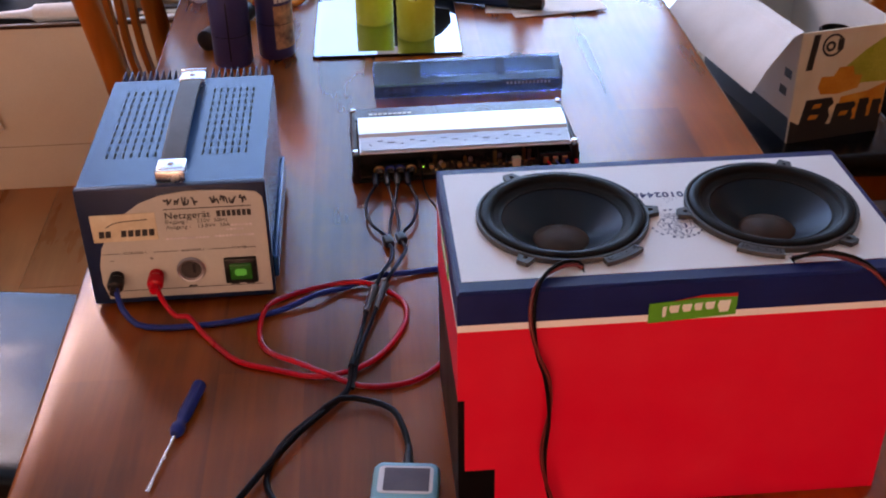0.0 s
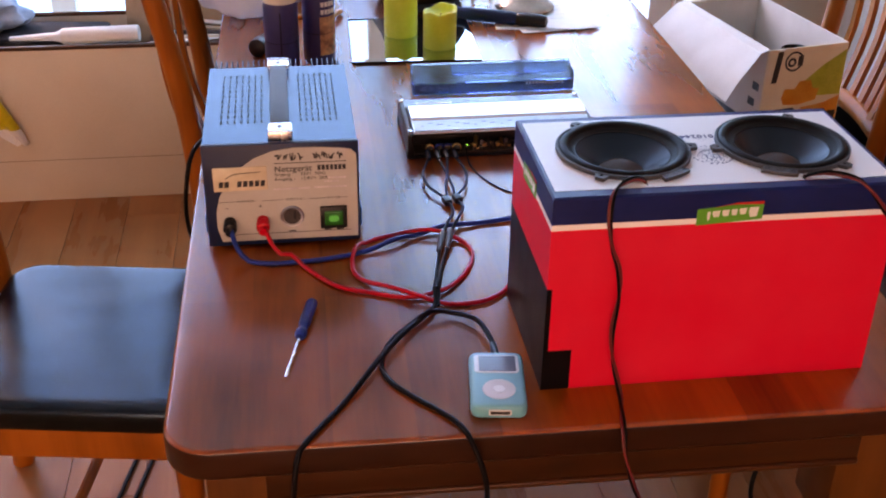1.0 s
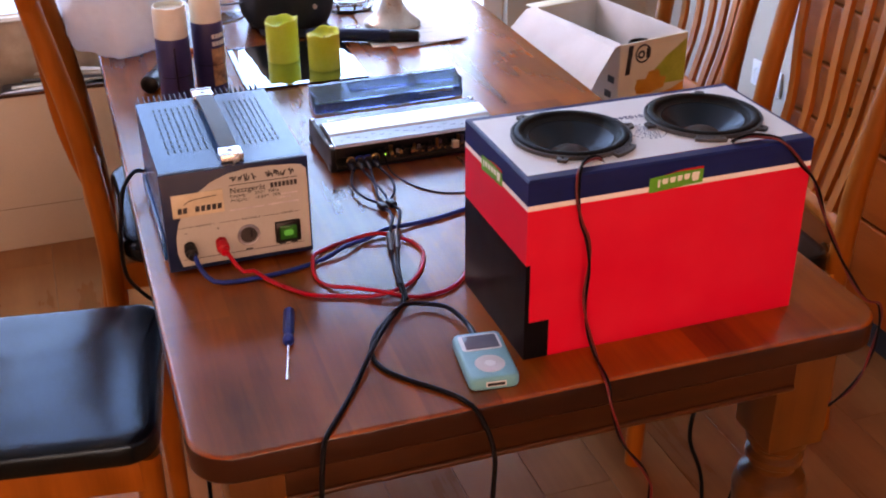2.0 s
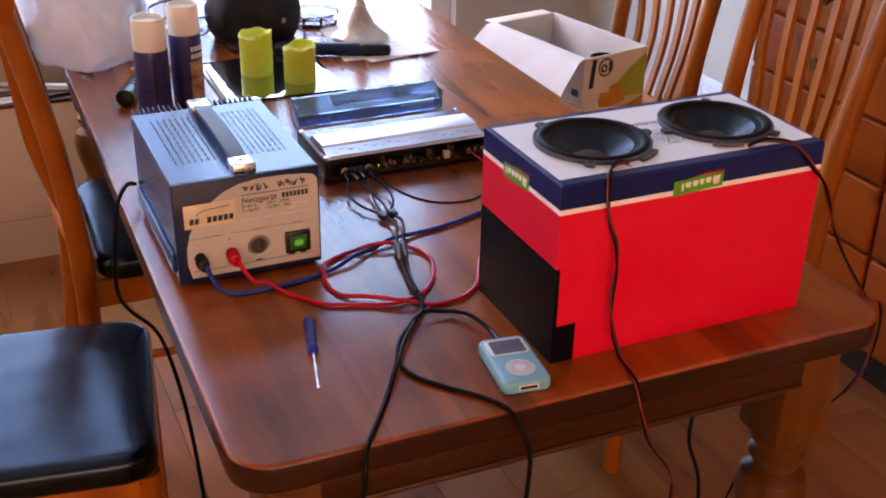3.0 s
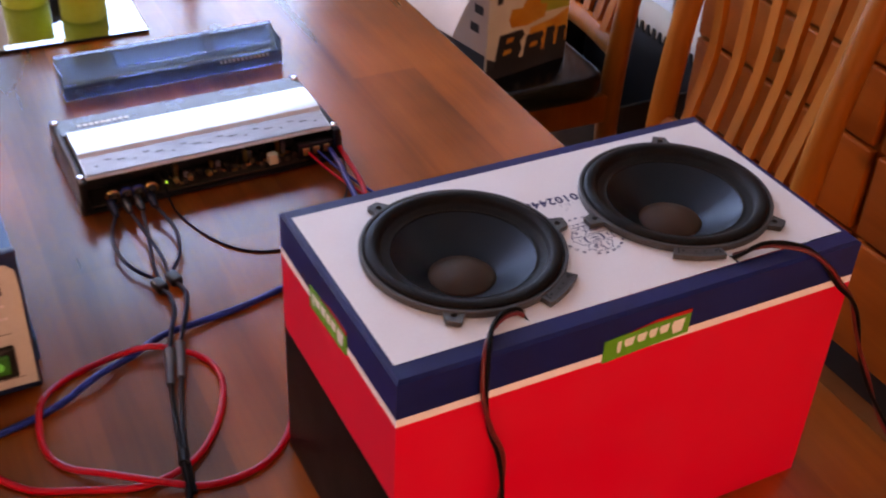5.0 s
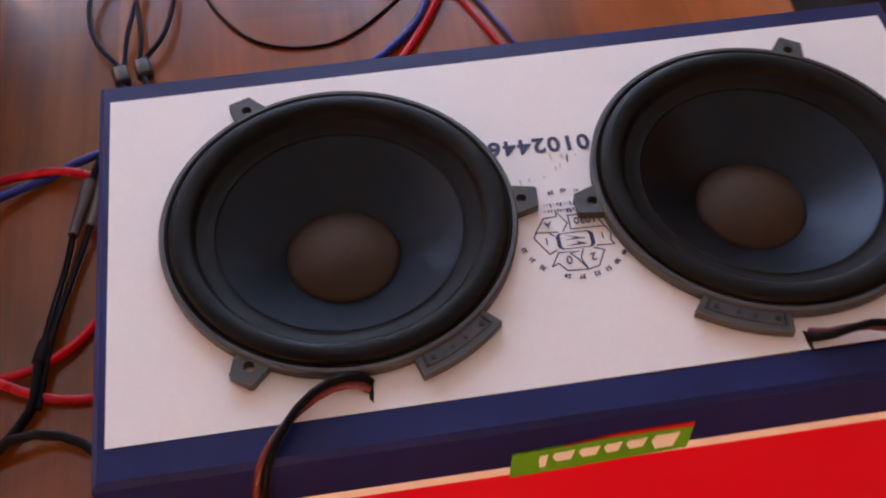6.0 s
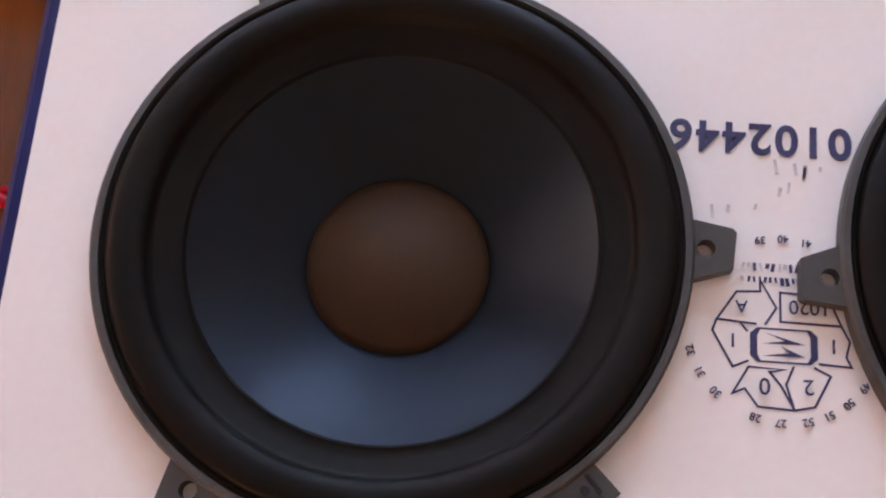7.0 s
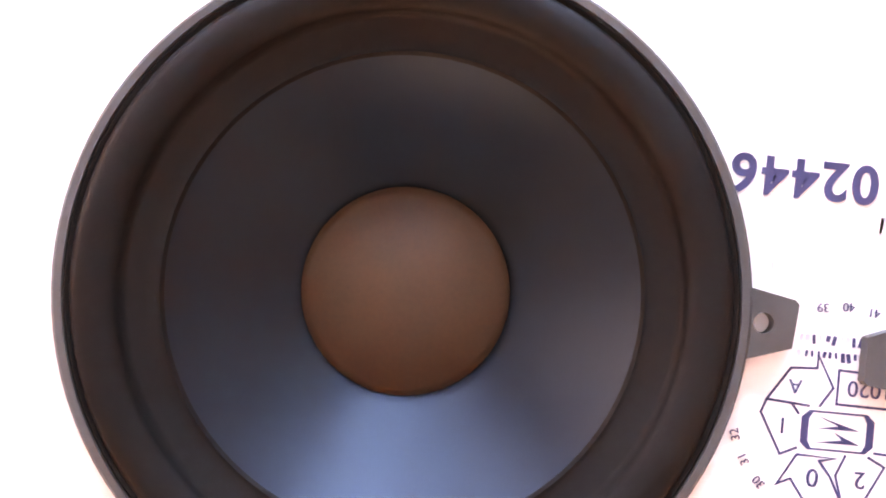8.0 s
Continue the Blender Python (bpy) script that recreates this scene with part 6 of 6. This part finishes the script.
def cartridge(m, label):
    t = thing("sealant_cartridge", m, label, "cartridge")
    part("tube", lathe([(0.0, 0.0), (0.022, 0.0), (0.0235, 0.002), (0.0235, 0.210), (0.021, 0.214), (0.0, 0.214)], 32), PAPER, t)
    part("nozzle", lathe([(0.0, 0.214), (0.020, 0.214), (0.016, 0.222), (0.012, 0.235), (0.006, 0.36), (0.0, 0.36)], 24), PLAYER_WHITE, t, "white pointed nozzle")
    for k in range(5):
        part("print_bar", box((0.004, 0.014, 0.0006), (0, 0, 0)), RED_PRINT, t, m=pose(0.010, -0.0212, 0.03 + 0.012 * k, 64, 0, 0))


cartridge(Matrix.Translation((-0.690, 2.150, 0.486)) @ Matrix.Rotation(radians(177), 4, "Z") @ Matrix.Rotation(radians(92), 4, "Y"), "white and red sealant cartridge lying on the storage box")
for k, (x, y, w, d, h, rz, mt, nm, lab, cat) in enumerate((
        (-0.50, 2.20, 0.34, 0.13, 0.05, 4, BLACK_PLASTIC, "tool_case", "black plastic tool case in the storage box", "tool case"),
        (-0.95, 2.27, 0.30, 0.18, 0.06, -6, BLACK_CLOTH, "tool_bag", "dark cloth tool bag in the storage box", "tool bag"),
        (-1.38, 2.24, 0.34, 0.20, 0.05, 4, NAVY, "tool_case", "dark blue tool case in the storage box", "tool case"),
        (-0.17, 2.25, 0.28, 0.18, 0.05, -5, BLACK_PLASTIC, "tool_case", "black plastic tool case in the storage box", "tool case"))):
    ob = thing(nm, pose(x, y, 0.4015, 0, 0, rz), lab, cat)
    part("shell", box((w, d, h), (0, 0, h / 2), 0.012, 3), mt, ob)
    part("lid_seam", box((w + 0.002, d + 0.002, 0.003), (0, 0, h * 0.55), 0.001), DARK, ob)
    part("grip", sweep(smooth_line([(-0.05, -d / 2, h * 0.5), (-0.045, -d / 2 - 0.012, h * 0.5), (0.045, -d / 2 - 0.012, h * 0.5), (0.05, -d / 2, h * 0.5)], 0.01), 0.006, 8), mt, ob)
for k in range(5):
    x = -0.62 + 0.11 * k
    solid("trim_strip", box((0.34, 0.022, 0.004), (0, 0, 0.002), 0.001), (PAPER, BEIGE_BOARD, STRAP, KRAFT, PAPER)[k], ("pale", "beige", "dark", "brown", "pale")[k] + " flat trim strip lying on the tool case", "strip",
          pose(-0.50 + 0.03 * k, 2.18 + 0.010 * k, 0.4535 + 0.0045 * k, 0, 0, 12 - 9 * k), "loose trim strips")
solid("blue_bag", blob((-1.16, 2.30, 0.51), (0.13, 0.075, 0.07), 5.2, 0.3, 4, 0.455, 2.0), mottle(mat("blue_film", (0.12, 0.32, 0.5), 0.4), (0.08, 0.25, 0.45), (0.5, 0.6, 0.66), 9, 60, 0.2), "crumpled pale blue plastic bag on the tools", "plastic bag", angle=75)
bm = bmesh.new()
prevr = None
for i in range(15):
    u = i / 14
    row = []
    for j in range(9):
        v = j / 8 - 0.5
        z = 0.479 - 0.29 * max(0.0, u - 0.12) / 0.88
        y = 2.060 + 0.05 * max(0.0, 0.12 - u) / 0.12 + 0.008 * math.sin(9 * v + 3 * u) - 0.006
        row.append(bm.verts.new((-1.30 + 0.26 * u + v * (0.20 * (1 - u) ** 0.8 + 0.03), y + (0.02 if u > 0.12 else 0.03), z)))
    if prevr:
        for j in range(8):
            bm.faces.new((prevr[j], prevr[j + 1], row[j + 1], row[j])).material_index = 1 if i > 12 else 0
    prevr = row
rr = bmesh.ops.extrude_face_region(bm, geom=list(bm.faces))
bmesh.ops.translate(bm, vec=(0, -0.004, 0.0015), verts=[v for v in rr["geom"] if isinstance(v, bmesh.types.BMVert)])
solid("yellow_bag", bm, [YELLOW, PAPER], "yellow plastic bag hanging over the storage box rim", "plastic bag", angle=70)


t_bc = thing("brown_carton", pose(-0.53, 2.335, 0.4015, 0, 0, 2), "plain brown cardboard carton standing in the storage box", "carton")
part("body", box((0.42, 0.085, 0.215), (0, 0, 0.1075), 0.002), KRAFT, t_bc)
part("lid_flap", box((0.42, 0.045, 0.003), (0, -0.021, 0.2175), 0.0008), KRAFT, t_bc)
part("lid_flap", box((0.42, 0.040, 0.003), (0, 0.023, 0.2175), 0.0008), KRAFT, t_bc)
part("tape", box((0.424, 0.020, 0.001), (0, 0, 0.2200)), LOGO_PLATE, t_bc, "pale brown packing tape")


# ---- open carton on the chair ----
def carton():
    w, d, h, th = 0.212, 0.375, 0.240, 0.004
    t = thing("open_carton", pose(0.790, 1.258, 0.4635, 0, 0, 11), "open printed carton with white flap standing on a chair", "carton")
    front = part("front_panel", box((w, th, h), (w / 2, th / 2, h / 2), 0.0008), CARTON_CREAM, t, "cream front with green, orange and black print")
    part("back_panel", box((w, th, h), (w / 2, d - th / 2, h / 2), 0.0008), CARTON_WHITE, t)
    part("side_panel", box((th, d - 2 * th, h), (th / 2, d / 2, h / 2), 0.0008), CARTON_WHITE, t)
    part("side_panel", box((th, d - 2 * th, h), (w - th / 2, d / 2, h / 2), 0.0008), CARTON_WHITE, t)
    part("bottom", box((w - 2 * th, d - 2 * th, th), (w / 2, d / 2, th / 2 + 0.0005)), CARTON_CREAM, t)
    # long flap folded outwards, bent at its crease
    bm = bmesh.new()
    rows = [(0.0, 0.0), (-0.026, -0.004), (-0.085, -0.055), (-0.118, -0.095)]
    a = [bm.verts.new((x, 0.0 - 0.30 * abs(x), h + z)) for x, z in rows]
    b = [bm.verts.new((x, d - 0.0, h + z)) for x, z in rows]
    for q in range(3):
        bm.faces.new((a[q], a[q + 1], b[q + 1], b[q]))
    r = bmesh.ops.extrude_face_region(bm, geom=list(bm.faces))
    bmesh.ops.translate(bm, vec=(0.0015, 0, 0.0035), verts=[v for v in r["geom"] if isinstance(v, bmesh.types.BMVert)])
    part("flap", bm, CARTON_WHITE, t, "white inner side of the folded flap", angle=20)
    part("flap", box((w - 0.01, 0.05, th), (w / 2, d + 0.02, h - 0.004), 0.001, 2), CARTON_CREAM, t)
    part("grip_hole", box((0.012, 0.05, 0.004), (0.001, d * 0.52, h + 0.0005), 0.001), DARK, t)
    # coloured fields of the print
    P = lambda nm, o, mt, dz=0.0004: part(nm, prism(o, dz), mt, front, m=pose(0, -0.0002, 0, 90, 0, 0))
    P("green_field", [(0.105, 0.155), (0.15, 0.19), (0.21, 0.225), (0.21, 0.115), (0.14, 0.118)], CARTON_GREEN)
    P("orange_field", [(0.052, 0.120), (0.058, 0.142), (0.085, 0.140), (0.095, 0.158), (0.125, 0.158), (0.132, 0.138), (0.150, 0.135), (0.145, 0.108), (0.10, 0.100), (0.06, 0.104)], CARTON_ORANGE, 0.0008)
    P("orange_field", [(0.10, 0.030), (0.21, 0.030), (0.21, 0.112), (0.17, 0.098), (0.11, 0.092)], CARTON_ORANGE, 0.0006)
    P("black_field", [(0.001, 0.0), (0.211, 0.0), (0.211, 0.042), (0.09, 0.034), (0.03, 0.038), (0.001, 0.052)], BLACK_INK, 0.0010)
    # heavy dark bars with orange eyes where the maker's name stands
    for x, bw, bh in ((0.020, 0.070, 0.064), (0.094, 0.050, 0.048), (0.150, 0.026, 0.052), (0.182, 0.024, 0.046)):
        P("black_bar", [(x, 0.030), (x + bw * 0.86, 0.028), (x + bw, 0.030 + bh * 0.35), (x + bw * 0.92, 0.030 + bh * 0.62), (x + bw * 1.08, 0.030 + bh * 0.8), (x + bw * 0.98, 0.030 + bh), (x + bw * 0.16, 0.030 + bh)], BLACK_INK, 0.0014)
    for x, y, bw in ((0.046, 0.074, 0.022), (0.040, 0.050, 0.024), (0.110, 0.050, 0.022)):
        P("bar_eye", [(x, y), (x + bw * 0.8, y), (x + bw, y + 0.009), (x + bw * 0.2, y + 0.010)], CARTON_ORANGE, 0.0018)
    P("upright_bar", [(0.018, 0.160), (0.032, 0.160), (0.040, 0.234), (0.026, 0.234)], BLACK_INK, 0.0006)
    part("round_mark", ring(0.024, 0.0045, 0.0006, 32), BLACK_INK, front, m=pose(0.071, -0.0002, 0.208, 90, 0, 0))
    part("round_mark", ring(0.011, 0.0055, 0.0006, 24), BLACK_INK, front, m=pose(0.066, -0.0002, 0.206, 90, 0, 0))
    part("round_mark", box((0.013, 0.024, 0.0007), (0.017, 0.000, 0)), BLACK_INK, front, m=pose(0.071, -0.0004, 0.208, 90, 0, 0))
    for z, k in ((0.145, 0.030), (0.105, 0.040)):
        part("side_mark", box((0.0006, 0.026, 0.018), (-0.0002, k, z), 0), BLACK_INK, t)
    part("side_black_field", box((0.0006, d - 0.01, 0.055), (-0.0001, d / 2, 0.029), 0), BLACK_INK, t)
    # coiled lead inside
    part("rim_notch", lathe([(0.030, 0.0), (0.034, 0.002), (0.034, 0.010), (0.030, 0.012), (0.028, 0.006), (0.030, 0.0)], 32), BLACK_WIRE, t, "black coil of cable inside", m=pose(0.108, 0.050, 0.206))
    part("coil_stack", lathe([(0.0, 0.005), (0.033, 0.005), (0.033, 0.206), (0.0, 0.206)], 24), BLACK_CLOTH, t, m=pose(0.108, 0.050, 0))


carton()


# ---- dresser by the east wall ----
def dresser():
    x0, x1, y0, y1, h = 1.255, 1.50, -0.35, 1.215, 1.62
    t = thing("dresser", Matrix.Identity(4), "reddish pine dresser with rows of drawers, unseen upper rows added to darken table reflections", "dresser")
    part("carcass", box((x1 - x0 - 0.022, y1 - y0, h - 0.10), ((x0 + x1) / 2 + 0.011, (y0 + y1) / 2, 0.09 + (h - 0.10) / 2), 0.002), DRESSER_WOOD, t)
    part("top", box((x1 - x0 + 0.02, y1 - y0 + 0.04, 0.025), ((x0 + x1) / 2 - 0.01, (y0 + y1) / 2, h), 0.006, 3), DRESSER_WOOD, t)
    part("plinth", box((x1 - x0 - 0.05, y1 - y0 - 0.04, 0.09), ((x0 + x1) / 2 + 0.02, (y0 + y1) / 2, 0.0455), 0.002), DARK, t)
    # rows above 0.97 are unseen, added so the tabletop reflects something dark
    zs = (0.10, 0.338, 0.512, 0.658, 0.81, 0.97, 1.13, 1.29, 1.45, 1.61)
    for a, b in ((-0.345, 0.16), (0.17, 0.685), (0.695, 1.205)):
        for z0, z1 in zip(zs, zs[1:]):
            dr = part("drawer_front", box((0.020, b - a - 0.008, z1 - z0 - 0.010), (x0 + 0.012, (a + b) / 2, (z0 + z1) / 2), 0.005, 3), DRESSER_WOOD, t)
            part("knob", lathe([(0.0, 0.0), (0.008, 0.0), (0.007, 0.012), (0.015, 0.020), (0.014, 0.027), (0.0, 0.030)], 20), LEG_WOOD, dr, "turned wooden knob", m=pose(x0 + 0.0025, (a + b) / 2, (z0 + z1) / 2, 0, -90, 0))


dresser()


def toothed_crate():
    t = thing("plastic_crate", pose(1.33, 1.62, 0), "black plastic crate with a toothed rim by the wall", "crate")
    w, d, h, th = 0.30, 0.56, 0.285, 0.006
    part("bottom", box((w, d, th), (0, 0, th / 2 + 0.0005), 0.002), BLACK_PLASTIC, t)
    for x in (-w / 2, w / 2):
        sd = part("side", box((th, d, h), (x, 0, h / 2), 0.002), BLACK_PLASTIC, t)
        for k in range(22):
            part("tooth", prism([(-0.009, 0), (0.009, 0), (0.003, 0.026), (-0.004, 0.024)], th, Matrix.Translation((x + th / 2, -d / 2 + 0.014 + 0.0253 * k, h)) @ Matrix.Rotation(radians(90), 4, "Z") @ Matrix.Rotation(radians(90), 4, "X") @ Matrix.Translation((0, 0, -th))), BLACK_PLASTIC, sd, m=pose(0 if x < 0 else -th, 0, 0))
    for y in (-d / 2, d / 2):
        part("end", box((w - th, th, h), (0, y, h / 2), 0.002), BLACK_PLASTIC, t)


toothed_crate()

# ---- floor boards, last ----
slab = solid("floor", box((X1 - X0 + 0.3, Y1 - Y0 + 0.3, 0.10), ((X0 + X1) / 2, (Y0 + Y1) / 2, -0.0535)), JOINT, "warm reddish laminate floor with long boards", "floor", kind="structure")
PLANK_W, PLANK_L = 0.153, 1.22
plank_meshes = {}
ncol = int((X1 - X0) / PLANK_W) + 1
for i in range(ncol):
    off = (0.0, 0.41, 0.79, 0.2, 0.6)[i % 5]
    xa, xb = X0 + PLANK_W * i, min(X0 + PLANK_W * (i + 1), X1 + 0.02)
    for j in range(6):
        ya = max(Y0 - 0.5 + off + PLANK_L * j, Y0 - 0.02)
        yb = min(Y0 - 0.5 + off + PLANK_L * (j + 1), Y1 + 0.02)
        if yb - ya < 0.05 or xb - xa < 0.02:
            continue
        key = (round(xb - xa, 3), round(yb - ya, 3))
        if key not in plank_meshes:
            plank_meshes[key] = finish(box((xb - xa - 0.0012, yb - ya - 0.0012, 0.0095), (0, 0, -0.00475), 0.0007, 1), "plank", FLOOR_WOOD)
        p = new("plank", plank_meshes[key])
        p.parent = slab
        p.matrix_basis = pose((xa + xb) / 2, (ya + yb) / 2, 0)
